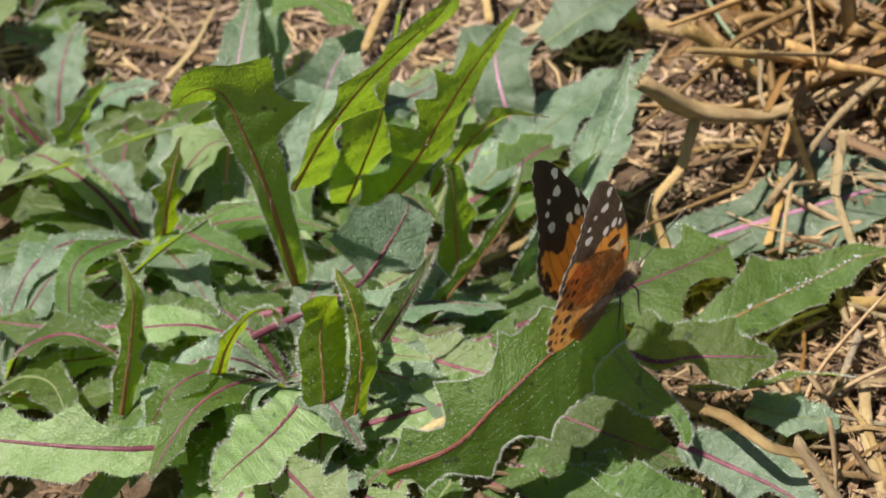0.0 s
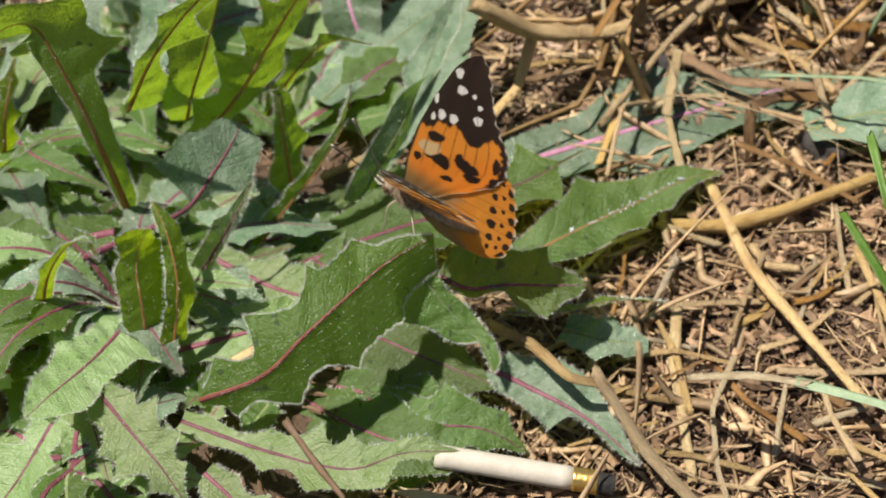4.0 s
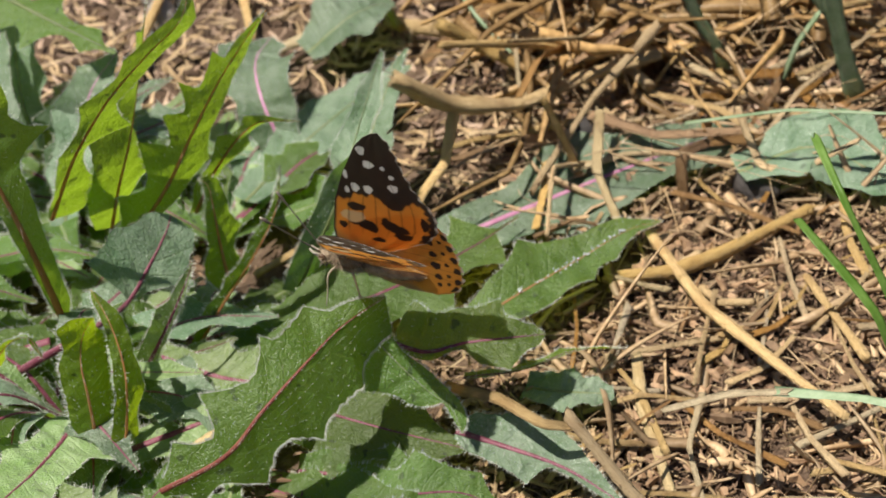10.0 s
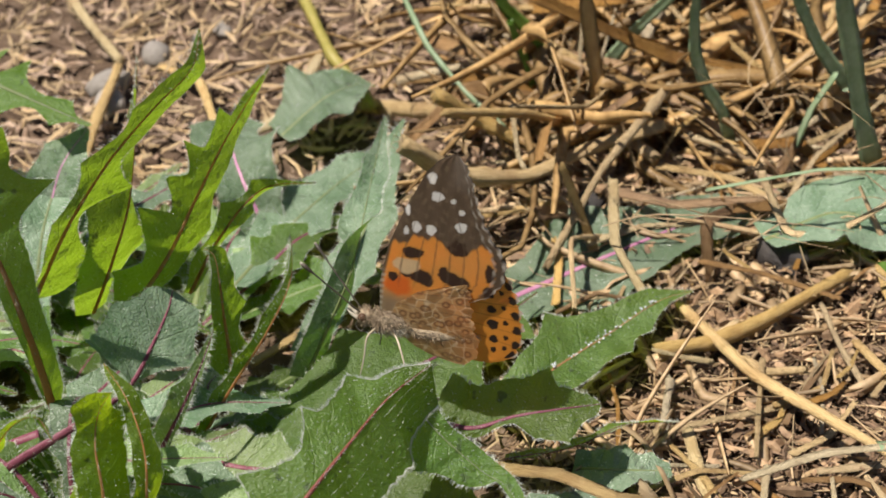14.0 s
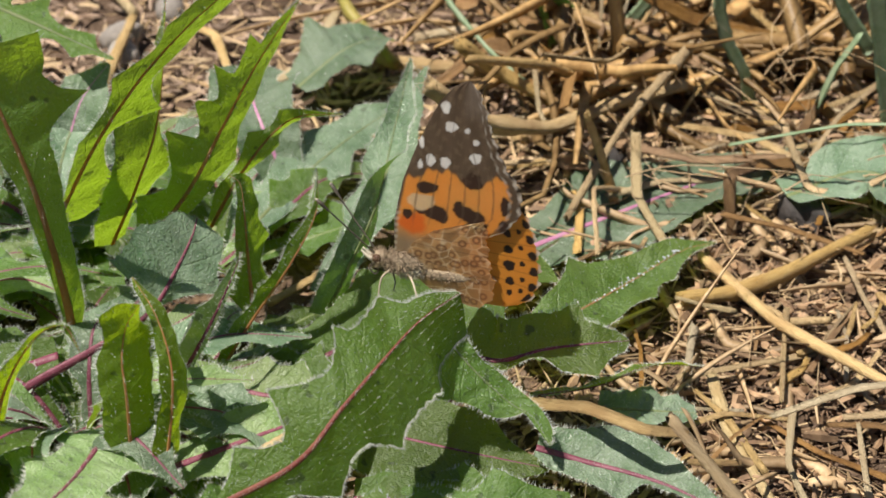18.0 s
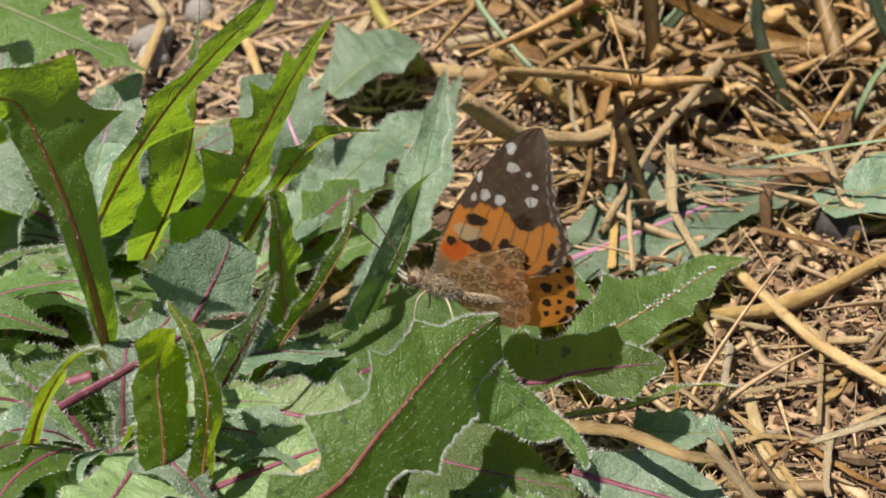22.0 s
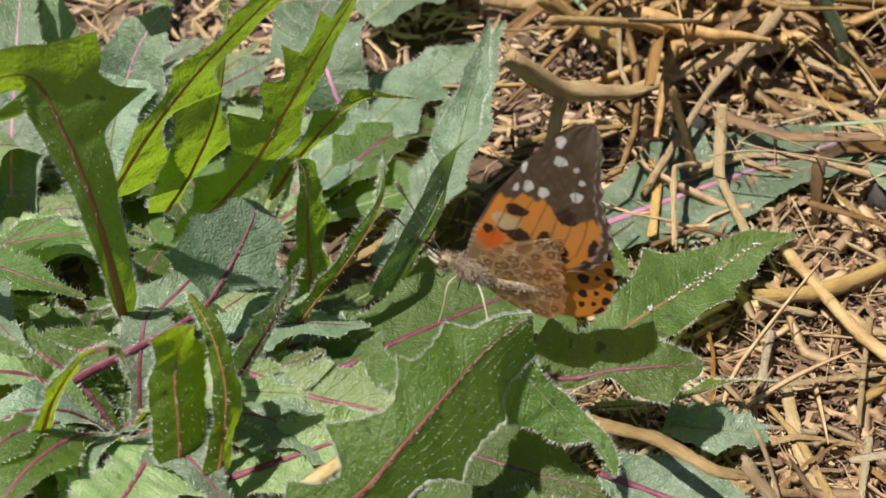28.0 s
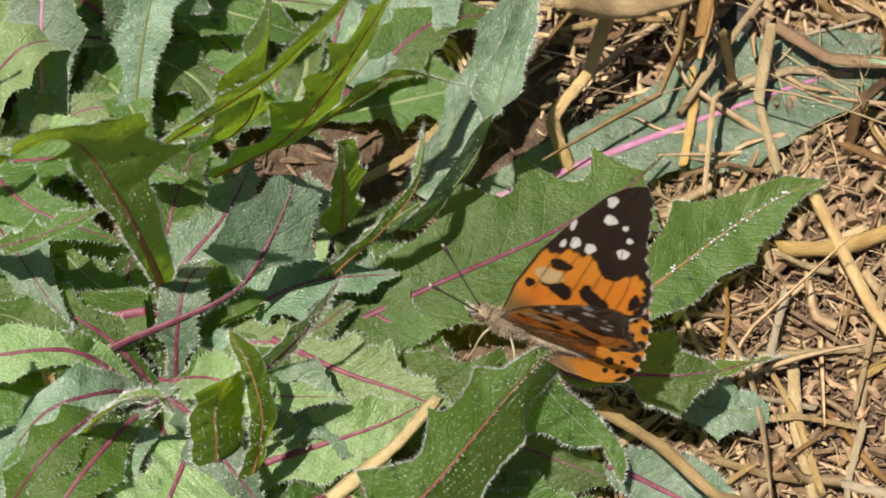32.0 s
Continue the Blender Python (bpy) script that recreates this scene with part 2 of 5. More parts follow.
def straw_material(name, dark, pale, stain, sheer=0.0, spread=0.3):
    """Dry stalks: fibres along the length, brown stains, a faint gloss."""
    m, t, b, out = shader(name)
    uv = t.nodes.new("ShaderNodeUVMap").outputs[0]
    mp = t.nodes.new("ShaderNodeMapping")
    mp.inputs["Scale"].default_value = (0.10, 7.0, 1.0)
    t.links.new(uv, mp.inputs[0])
    rnd = t.nodes.new("ShaderNodeObjectInfo").outputs["Random"]
    shift = t.nodes.new("ShaderNodeCombineXYZ")
    t.links.new(maths(t, "MULTIPLY", rnd, 50.0), shift.inputs[0])
    t.links.new(shift.outputs[0], mp.inputs["Location"])
    fibre = grain(t, 3.0, 5, mp.outputs[0], 0.7)
    blotch, speck = grain(t, 120, 3), grain(t, 1300, 3)
    c = mixed(t, ramp(t, fibre, [(0.33, (0, 0, 0)), (0.66, (1, 1, 1))]), dark, pale)
    c = mixed(t, maths(t, "MULTIPLY", ramp(t, blotch, [(0.5, (0, 0, 0)), (0.7, (1, 1, 1))]), 0.6), c, stain)
    c = mixed(t, maths(t, "MULTIPLY", ramp(t, speck, [(0.62, (0, 0, 0)), (0.7, (1, 1, 1))]), 0.4), c, tuple(v * 0.3 for v in dark))
    hue = t.nodes.new("ShaderNodeHueSaturation")
    t.links.new(maths(t, "ADD", 1.0 - spread, maths(t, "MULTIPLY", rnd, 1.7 * spread)), hue.inputs["Value"])
    t.links.new(maths(t, "ADD", 0.8, maths(t, "MULTIPLY", maths(t, "FRACT", maths(t, "MULTIPLY", rnd, 7.3)), 0.35)), hue.inputs["Saturation"])
    t.links.new(c, hue.inputs["Color"])
    t.links.new(hue.outputs[0], b.inputs["Base Color"])
    b.inputs["Roughness"].default_value, b.inputs["Specular IOR Level"].default_value = 0.48, 0.4
    bumped(t, b, maths(t, "ADD", fibre, maths(t, "MULTIPLY", speck, 0.3)), 1.0, 0.0006)
    if sheer:
        lit = put(t, "ShaderNodeBsdfTranslucent")
        t.links.new(hue.outputs[0], lit.inputs[0])
        mix = put(t, "ShaderNodeMixShader", Fac=sheer)
        t.links.new(b.outputs[0], mix.inputs[1])
        t.links.new(lit.outputs[0], mix.inputs[2])
        t.links.new(mix.outputs[0], out.inputs[0])
    return m


STRAW = straw_material("straw", (0.47, 0.30, 0.115), (0.76, 0.56, 0.28), (0.36, 0.205, 0.08), spread=0.3)
PALE_STRAW = straw_material("straw_bleached", (0.50, 0.37, 0.19), (0.74, 0.61, 0.38), (0.38, 0.25, 0.12), spread=0.2)
BROWN_BLADE = straw_material("dry_blade", (0.36, 0.19, 0.075), (0.62, 0.38, 0.16), (0.22, 0.11, 0.05), 0.25)


def soil_material():
    m, t, b, out = shader("soil")
    g1, g2, g3 = grain(t, 45, 5), grain(t, 260, 6), grain(t, 1500, 4)
    c = ramp(t, g2, [(0.3, (0.04, 0.026, 0.017)), (0.55, (0.14, 0.096, 0.066)), (0.75, (0.29, 0.21, 0.155))])
    c = mixed(t, maths(t, "MULTIPLY", g1, 0.5), c, (0.16, 0.10, 0.062))
    t.links.new(c, b.inputs["Base Color"])
    b.inputs["Roughness"].default_value, b.inputs["Specular IOR Level"].default_value = 0.92, 0.2
    bumped(t, b, maths(t, "ADD", g2, maths(t, "MULTIPLY", g3, 0.5)), 0.9, 0.0025)
    return m


SOIL = soil_material()


def wing_material():
    m, t, b, out = shader("wing_scales")
    n = t.nodes.new("ShaderNodeVertexColor")
    n.layer_name = "scales"
    fine = grain(t, 2600, 3)
    c = mixed(t, maths(t, "MULTIPLY", fine, 0.3), n.outputs[0], (0.10, 0.05, 0.02), "MULTIPLY")
    # gamma brightens the scales evenly, making up for light lost in the two skins
    worn = put(t, "ShaderNodeGamma", Gamma=0.86)
    t.links.new(c, worn.inputs[0])
    t.links.new(worn.outputs[0], b.inputs["Base Color"])
    b.inputs["Roughness"].default_value, b.inputs["Specular IOR Level"].default_value = 0.62, 0.25
    lit = put(t, "ShaderNodeBsdfTranslucent")
    thin = put(t, "ShaderNodeGamma", Gamma=0.42)
    t.links.new(n.outputs[0], thin.inputs[0])
    t.links.new(thin.outputs[0], lit.inputs[0])
    bumped(t, b, fine, 0.3, 0.0002)
    mix = put(t, "ShaderNodeMixShader", Fac=0.52)
    t.links.new(b.outputs[0], mix.inputs[1])
    t.links.new(lit.outputs[0], mix.inputs[2])
    # thin scales let a little light straight through
    clear = put(t, "ShaderNodeBsdfTransparent")
    t.links.new(thin.outputs[0], clear.inputs[0])
    through_mix = put(t, "ShaderNodeMixShader", Fac=0.30)
    t.links.new(mix.outputs[0], through_mix.inputs[1])
    t.links.new(clear.outputs[0], through_mix.inputs[2])
    t.links.new(through_mix.outputs[0], out.inputs[0])
    return m


WING = wing_material()
FUR = plain("body_fur", (0.25, 0.18, 0.115), (0.46, 0.36, 0.24), 700, 0.8, 0.6, 0.0005, spread=0.3)
FUR_PALE = plain("body_fur_pale", (0.42, 0.36, 0.27), (0.60, 0.55, 0.45), 700, 0.8, 0.5, 0.0005, spread=0.2)
LEG = plain("insect_leg", (0.42, 0.34, 0.23), (0.56, 0.48, 0.36), 500, 0.5, spread=0.1)
LEG_DARK = plain("insect_leg_dark", (0.05, 0.04, 0.03), (0.10, 0.08, 0.06), 500, 0.5, spread=0.1)
EYE = plain("insect_eye", (0.10, 0.05, 0.03), (0.16, 0.10, 0.06), 900, 0.2, spread=0.05)


# ---- mesh helpers ----
def mesh_of(name, verts, faces, material, smooth=True, uvs=None):
    me = bpy.data.meshes.new(name)
    me.from_pydata([tuple(v) for v in np.asarray(verts, float) * MM], [], [tuple(int(i) for i in f) for f in faces])
    if uvs is not None:
        layer = me.uv_layers.new(name="UVMap")
        index = np.empty(len(me.loops), np.int32)
        me.loops.foreach_get("vertex_index", index)
        layer.data.foreach_set("uv", np.asarray(uvs, np.float32)[index].ravel())
    if smooth:
        me.polygons.foreach_set("use_smooth", np.ones(len(me.polygons), bool))
    me.materials.append(material)
    me.update()
    return me


def part(name, me, parent, label=""):
    ob = new(name, me)
    ob.parent = parent
    return tagged(ob, label)


def spline(points, n):
    """n places along a smooth line through the points, at even steps of length."""
    p = np.asarray(points, float)
    q = np.vstack([2 * p[0] - p[1], p, 2 * p[-1] - p[-2]])
    dense = []
    for k in range(1, len(q) - 2):
        u = np.linspace(0, 1, 24, endpoint=False)[:, None]
        a, b, c, d = q[k - 1], q[k], q[k + 1], q[k + 2]
        dense.append(0.5 * (2 * b + (c - a) * u + (2 * a - 5 * b + 4 * c - d) * u**2 + (3 * b - a - 3 * c + d) * u**3))
    dense = np.vstack(dense + [p[-1:]])
    far = np.r_[0, np.cumsum(np.linalg.norm(np.diff(dense, axis=0), axis=1))]
    want = np.linspace(0, far[-1], n)
    return np.stack([np.interp(want, far, dense[:, k]) for k in range(3)], 1)


def unit(v):
    return v / np.maximum(np.linalg.norm(v, axis=-1, keepdims=True), 1e-9)


def frames(line, up, up_end=None):
    """Ahead, side and up at each place of a line; up may turn from one hint to the other."""
    ahead = unit(np.gradient(line, axis=0))
    s = np.linspace(0, 1, len(line))[:, None]
    hint = unit(np.asarray(up, float) * (1 - s) + np.asarray(up if up_end is None else up_end, float) * s)
    side = unit(np.cross(ahead, hint))
    return ahead, side, np.cross(side, ahead)


def tube_data(line, radius, sides=7, flat=1.0, up=(0, 0, 1)):
    """A closed, round or flattened rod along a line; radius for each place."""
    radius = np.broadcast_to(np.asarray(radius, float), (len(line),))
    _, side, above = frames(line, up)
    a = np.linspace(0, 2 * np.pi, sides, endpoint=False)
    ring = side[:, None] * np.cos(a)[None, :, None] + above[:, None] * (np.sin(a) * flat)[None, :, None]
    v = (line[:, None] + ring * radius[:, None, None]).reshape(-1, 3)
    n, faces = len(line), []
    for i in range(n - 1):
        for j in range(sides):
            k = (j + 1) % sides
            faces.append((i * sides + j, i * sides + k, (i + 1) * sides + k, (i + 1) * sides + j))
    faces += [tuple(range(sides - 1, -1, -1)), tuple((n - 1) * sides + j for j in range(sides))]
    return v, faces


def tube_uvs(line, sides):
    far = np.r_[0, np.cumsum(np.linalg.norm(np.diff(line, axis=0), axis=1))]
    a = np.abs(np.linspace(-1, 1, sides, endpoint=False))
    return np.stack([np.repeat(far, sides), np.tile(a, len(line))], 1)


def hairs_data(roots, ways, length, width, rng):
    """Fine three-sided spikes on the given roots."""
    n = len(roots)
    ways = unit(ways + rng.normal(0, 0.25, (n, 3)))
    a = unit(np.cross(ways, rng.normal(0, 1, (n, 3))))
    b = np.cross(ways, a)
    ln = (length * rng.uniform(0.55, 1.25, n))[:, None]
    width = np.broadcast_to(np.asarray(width, float), (n,))[:, None]
    v = np.stack([roots + a * width, roots - a * width * 0.5 + b * width * 0.87, roots - a * width * 0.5 - b * width * 0.87, roots + ways * ln], 1).reshape(-1, 3)
    o = np.arange(n)[:, None] * 4
    f = np.concatenate([o + [0, 1, 3], o + [1, 2, 3], o + [2, 0, 3]], 0)
    return v, f


def ball_data(centre, radii, n=12, m=16, taper=0.0):
    u, w = np.meshgrid(np.linspace(0.04, np.pi - 0.04, n), np.linspace(0, 2 * np.pi, m, endpoint=False), indexing="ij")
    x = np.cos(u)
    k = np.sin(u) * (1 + taper * x)
    v = np.stack([x * radii[0], k * np.cos(w) * radii[1], k * np.sin(w) * radii[2]], -1) + np.asarray(centre)
    f = []
    for i in range(n - 1):
        for j in range(m):
            l = (j + 1) % m
            f.append((i * m + j, i * m + l, (i + 1) * m + l, (i + 1) * m + j))
    f += [tuple(range(m - 1, -1, -1)), tuple((n - 1) * m + j for j in range(m))]
    return v.reshape(-1, 3), f


def soil_height(x, y):
    """Height of the soil in mm: a low mound under the rosette, small unevenness."""
    x, y = np.asarray(x, float), np.asarray(y, float)
    mound = 17 * np.exp(-((x + 66) ** 2 + (y + 66) ** 2) / (2 * 42**2))
    wave = 0.9 * np.sin(x * 0.11 + 1) * np.cos(y * 0.09) + 0.5 * np.sin(x * 0.31 + y * 0.23) + 0.35 * np.sin(x * 0.5 - y * 0.61)
    wave = wave - 9 * (0.5 + 0.5 * np.tanh((y - 88) / 9)) * (0.5 + 0.5 * np.tanh((x - 24) / 10))
    near = np.exp(-((x / 400) ** 2 + (y / 400) ** 2))
    return (mound + wave * near) - 2.0


# ---- ground ----
def build_ground():
    steps = np.r_[-9000, -3000, -1200, -600, -400, -280, np.arange(-200, 201, 4.0), 280, 400, 600, 1200, 3000, 9000]
    ys = steps + 20
    X, Y = np.meshgrid(steps, ys, indexing="ij")
    rng = np.random.default_rng(3)
    Z = soil_height(X, Y) + rng.normal(0, 0.35, X.shape) * (np.abs(X) < 205) * (np.abs(Y - 20) < 205)
    n, m = X.shape
    i, j = np.meshgrid(np.arange(n - 1), np.arange(m - 1), indexing="ij")
    a = (i * m + j).ravel()
    me = mesh_of("ground", np.stack([X, Y, Z], -1).reshape(-1, 3), np.stack([a, a + m, a + m + 1, a + 1], 1), SOIL)
    tagged(new("ground", me), "dry dark brown soil under straw litter and weeds", "ground", kind="structure")


build_ground()


def slivers(name, label, material, count, xr, yr, lengths, widths, lift, seed, tilt=0.25):
    """Loose crumbs of straw and bark on the soil, as one heap."""
    rng = np.random.default_rng(seed)
    x, y = rng.uniform(*xr, count), rng.uniform(*yr, count)
    ln, w = rng.uniform(*lengths, count) * rng.uniform(0.5, 1, count), rng.uniform(*widths, count)
    a = rng.uniform(0, np.pi, count)
    way = np.stack([np.cos(a), np.sin(a), rng.normal(0, tilt, count)], 1)
    way = unit(way)
    side = unit(np.cross(way, np.stack([rng.normal(0, 0.5, count), rng.normal(0, 0.5, count), np.ones(count)], 1)))
    up = np.cross(side, way)
    c = np.stack([x, y, soil_height(x, y) + rng.uniform(*lift, count)], 1)
    bend = rng.normal(0, 0.12, count)[:, None] * ln[:, None] * side
    th = (w * rng.uniform(0.25, 0.6, count))[:, None]
    h, w2 = ln[:, None] / 2, w[:, None] / 2
    ring = []
    for f, k in ((-1, 0.6), (0, 1.0), (1, 0.45)):
        mid = c + way * h * f + (bend if f == 0 else 0)
        ring += [mid - side * w2 * k, mid + up * th * k, mid + side * w2 * k]
    v = np.stack(ring, 1).reshape(-1, 3)
    o = np.arange(count)[:, None] * 9
    f = []
    for r in (0, 3):
        for k in range(3):
            l = (k + 1) % 3
            f += [o + [r + k, r + l, r + 3 + l], o + [r + k, r + 3 + l, r + 3 + k]]
    f += [o + [2, 1, 0], o + [6, 7, 8]]
    tagged(new(name, mesh_of(name, v, np.concatenate(f, 0), material, smooth=False)), label, "litter", kind="stuff")


slivers("bark_litter", "brown crumbled bark and plant litter covering the soil", LITTER, 16000, (-5, 115), (-95, 120), (1.5, 6), (0.15, 0.7), (0, 2.2), 11)
slivers("bark_flakes", "flat tan flakes of bark and dead leaf on the litter", FLAKE, 2600, (0, 115), (-95, 110), (2, 7), (0.6, 2.2), (0.8, 3.2), 16, 0.35)
slivers("back_litter", "pinkish tan plant litter behind the weeds", BACK_LITTER, 6000, (-230, 120), (60, 300), (3, 11), (0.5, 1.6), (0, 2.5), 12)
slivers("straw_chaff", "pale short straw chaff strewn over the soil", CHAFF, 900, (-10, 120), (-95, 72), (2, 8), (0.2, 0.8), (0.5, 3.5), 13)
slivers("back_chaff", "pale straw chaff strewn behind the weeds", CHAFF, 3600, (-230, 10), (40, 300), (4, 16), (0.4, 1.5), (0.5, 4), 14)
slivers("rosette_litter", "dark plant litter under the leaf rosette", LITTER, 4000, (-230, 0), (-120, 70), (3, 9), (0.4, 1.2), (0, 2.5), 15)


def ribbons(name, label, material, count, xr, yr, lengths, widths, lift, slopes, seed, flat=0.3):
    """Thin curled fibres and dry blades too many to count, as one tangle."""
    rng = np.random.default_rng(seed)
    n = 8
    x, y, ln = rng.uniform(*xr, count), rng.uniform(*yr, count), rng.uniform(*lengths, count)
    a, slope = rng.uniform(0, 2 * np.pi, count), np.radians(rng.uniform(*slopes, count))
    way = np.stack([np.cos(a) * np.cos(slope), np.sin(a) * np.cos(slope), np.sin(slope)], 1)
    start = np.stack([x, y, soil_height(x, y) + rng.uniform(*lift, count)], 1)
    u = np.linspace(0, 1, n)
    sag = rng.normal(0, 0.35, (count, 3)) * (1, 1, 0.5) - (0, 0, 0.25)
    kink = rng.uniform(0.3, 0.8, count)[:, None]
    turn = np.maximum(0, u[None] - kink)[..., None] * rng.normal(0, 0.7, (count, 1, 3))
    line = start[:, None] + ln[:, None, None] * (way[:, None] * u[None, :, None] + sag[:, None] * (u**2)[None, :, None] + turn)
    low = soil_height(line[..., 0], line[..., 1]) + 0.8
    line[..., 2] = np.maximum(line[..., 2], low)
    ahead = unit(np.gradient(line, axis=1))
    hint = unit(rng.normal(0, 1, (count, 1, 3)) + (0, -0.5, 1.0))
    side = unit(np.cross(ahead, np.broadcast_to(hint, ahead.shape)))
    above = np.cross(side, ahead)
    w = (rng.uniform(*widths, count)[:, None] * (1 - 0.75 * u[None] ** 2))[..., None] / 2
    v = np.stack([line - side * w, line + above * w * flat, line + side * w, line - above * w * flat], 2).reshape(-1, 3)
    i, j = np.meshgrid(np.arange(n - 1), np.arange(4), indexing="ij")
    q = np.stack([i * 4 + j, i * 4 + (j + 1) % 4, (i + 1) * 4 + (j + 1) % 4, (i + 1) * 4 + j], -1).reshape(-1, 4)
    faces = (np.arange(count)[:, None, None] * n * 4 + q[None]).reshape(-1, 4)
    tagged(new(name, mesh_of(name, v, faces, material)), label, "straw", kind="stuff")


ribbons("straw_heap", "heap of dry golden straw and curled grass blades", HEAP_STRAW, 300, (4, 80), (80, 165), (16, 50), (1.4, 4.6), (0.5, 18), (-5, 45), 61)
ribbons("straw_fibres", "thin pale straw fibres tangled in the heap", CHAFF, 180, (0, 90), (40, 160), (8, 30), (0.15, 0.5), (0.5, 14), (-5, 60), 62, 0.7)
ribbons("litter_fibres", "fine pale plant fibres on the litter", CHAFF, 1300, (5, 115), (-95, 75), (4, 13), (0.14, 0.5), (0.5, 3), (-5, 20), 63, 0.4)
ribbons("shredded_blades", "shredded tan grass blades on the litter", SHRED, 750, (12, 115), (-95, 75), (5, 22), (0.6, 2.8), (0.8, 3), (-5, 18), 64)


# ---- leaves ----
def toothed(s, tips):
    """Half width along a leaf: sharp teeth at the tips, a rounded bay of the given depth after each."""
    out = np.zeros_like(s)
    for (s0, w0, d0), (s1, w1, _) in zip(tips[:-1], tips[1:]):
        u = (s - s0) / (s1 - s0)
        here = (u >= 0) & (u <= 1)
        v = np.clip(u, 0, 1)
        out = np.where(here, w0 + (w1 - w0) * v - d0 * np.sin(np.pi * v**1.25) ** 0.8, out)
    return np.maximum(out, 0.015)


def lobed(s, knots):
    """Half width along a leaf through its knots: smooth in a bay "B", sharp at a tooth's tip "T"."""
    knots = [(0.0, knots[0][1] * 0.5, "B")] + list(knots) + [(1.0, 0.0, "T")]
    out = np.zeros_like(s)
    for (s0, w0, k0), (s1, w1, k1) in zip(knots[:-1], knots[1:]):
        v = np.clip((s - s0) / max(s1 - s0, 1e-6), 0, 1)
        if k0 == k1 == "B":
            e = v * v * (3 - 2 * v)
        elif k0 == "B":
            e = v**1.7
        elif k1 == "B":
            e = 1 - (1 - v) ** 1.7
        else:
            e = v
        out = np.where((s >= s0) & (s <= s1), w0 + (w1 - w0) * e, out)
    return np.maximum(out, 0.015)


def leaf(label, rib, width, up=(0, 0, 1), up_end=None, teeth=7, depth=0.45, cup=0.25, wave=0.12, lean=0.03, material=None,
         rib_material=None, rib_size=0.55, stalk=0.16, wide=0.62, blunt=0.75, hairs=260, hair=0.85, seed=0, fold=0.0, left=None, right=None,
         group="weed leaves", name="leaf"):
    """One toothed, hairy leaf along its midrib: blade, midrib and hairs. width: across the blade at its widest, in mm."""
    rng = np.random.default_rng(1000 + seed)
    n, m = 120, 6
    line = spline(rib, n)
    ahead, side, above = frames(line, up, up_end)
    s = np.linspace(0, 1, n)
    span = np.linalg.norm(np.diff(line, axis=0), axis=1).sum()
    rise = np.clip((s - 0.02) / (wide - 0.02), 0, 1)
    body = np.where(s < wide, stalk + (1 - stalk) * (3 * rise**2 - 2 * rise**3), np.clip((1 - s) / (1 - wide), 0, 1) ** blunt)
    cols = []
    for sign, table in ((-1, left), (1, right)):
        small = np.abs(((s * span * 0.33 + 0.35 * np.sin(s * 31 + seed)) % 1) - 0.5) * 2
        if table:
            edge = (lobed if isinstance(table[0][2], str) else toothed)(s, table) * (1 - 0.05 * small)
        else:
            count = max(3, int(round(teeth * 0.75)))
            at = (np.arange(count) + 0.75 + rng.uniform(-0.28, 0.28, count)) / (count + 0.6)
            tips = [(0.0, 1.0, 0.0)] + [(float(p), float(rng.uniform(0.9, 1.2)), float(depth * rng.uniform(0.7, 1.35))) for p in at] + [(1.0, 1.0, 0.0)]
            edge = body * toothed(s, tips) * (1 - 0.035 * small)
        cols.append((sign, edge))
    grid, uvs = [], []
    ripple = [rng.uniform(0, 6.28) for _ in range(5)]
    mean = np.maximum(cols[0][1], cols[1][1])
    smooth_mean = np.convolve(np.pad(mean, 10, mode="edge"), np.ones(21) / 21, mode="valid")
    for c in range(-m, m + 1):
        f = c / m
        sign, edge = cols[0] if c < 0 else cols[1]
        inner = np.minimum(edge, smooth_mean)
        half = width / 2 * (inner * (1 - abs(f) ** 2) + edge * abs(f) ** 2)
        shift = lean * span * abs(f) ** 2 * (edge - smooth_mean)
        lift = half * abs(f) * cup + half * abs(f) ** 2 * fold
        lift = lift + wave * width / 2 * smooth_mean * abs(f) ** 1.6 * np.sin(s * 2 * np.pi * 2.1 + ripple[0 if c < 0 else 1])
        lift = lift + 0.02 * width * smooth_mean * np.sin(s * 2 * np.pi * 5.3 + ripple[2] + 2 * f) * abs(f)
        lift = lift + 0.009 * width * smooth_mean * np.sin(s * 2 * np.pi * 9.1 + ripple[3] + 5 * f) * np.sin(abs(f) * np.pi)
        across = half * f * math.cos(math.atan(cup) * 0.8)
        grid.append(line + side * across[:, None] + above * lift[:, None] + ahead * shift[:, None])
        uvs.append(np.stack([s, np.full(n, (f + 1) / 2)], 1))
    w = 2 * m + 1
    grid = np.stack(grid, 1)
    i, j = np.meshgrid(np.arange(n - 1), np.arange(w - 1), indexing="ij")
    a = (i * w + j).ravel()
    faces = np.stack([a, a + 1, a + w + 1, a + w], 1)
    root = new(name)
    root.location = Vector(line[0] * MM)
    off = line[0]
    part("blade", mesh_of("blade", grid.reshape(-1, 3) - off, faces, material or LEAF, uvs=np.stack(uvs, 1).reshape(-1, 2)), root)
    r = rib_size * 0.8 * (1.1 - s) ** 0.9
    tv, tf = tube_data(line - off, np.maximum(r, 0.06), 8, 0.5, up=up)
    part("midrib", mesh_of("midrib", tv, tf, rib_material or RIB_PURPLE), root, "purple fleshy midrib" if (rib_material or RIB_PURPLE) is RIB_PURPLE else "")
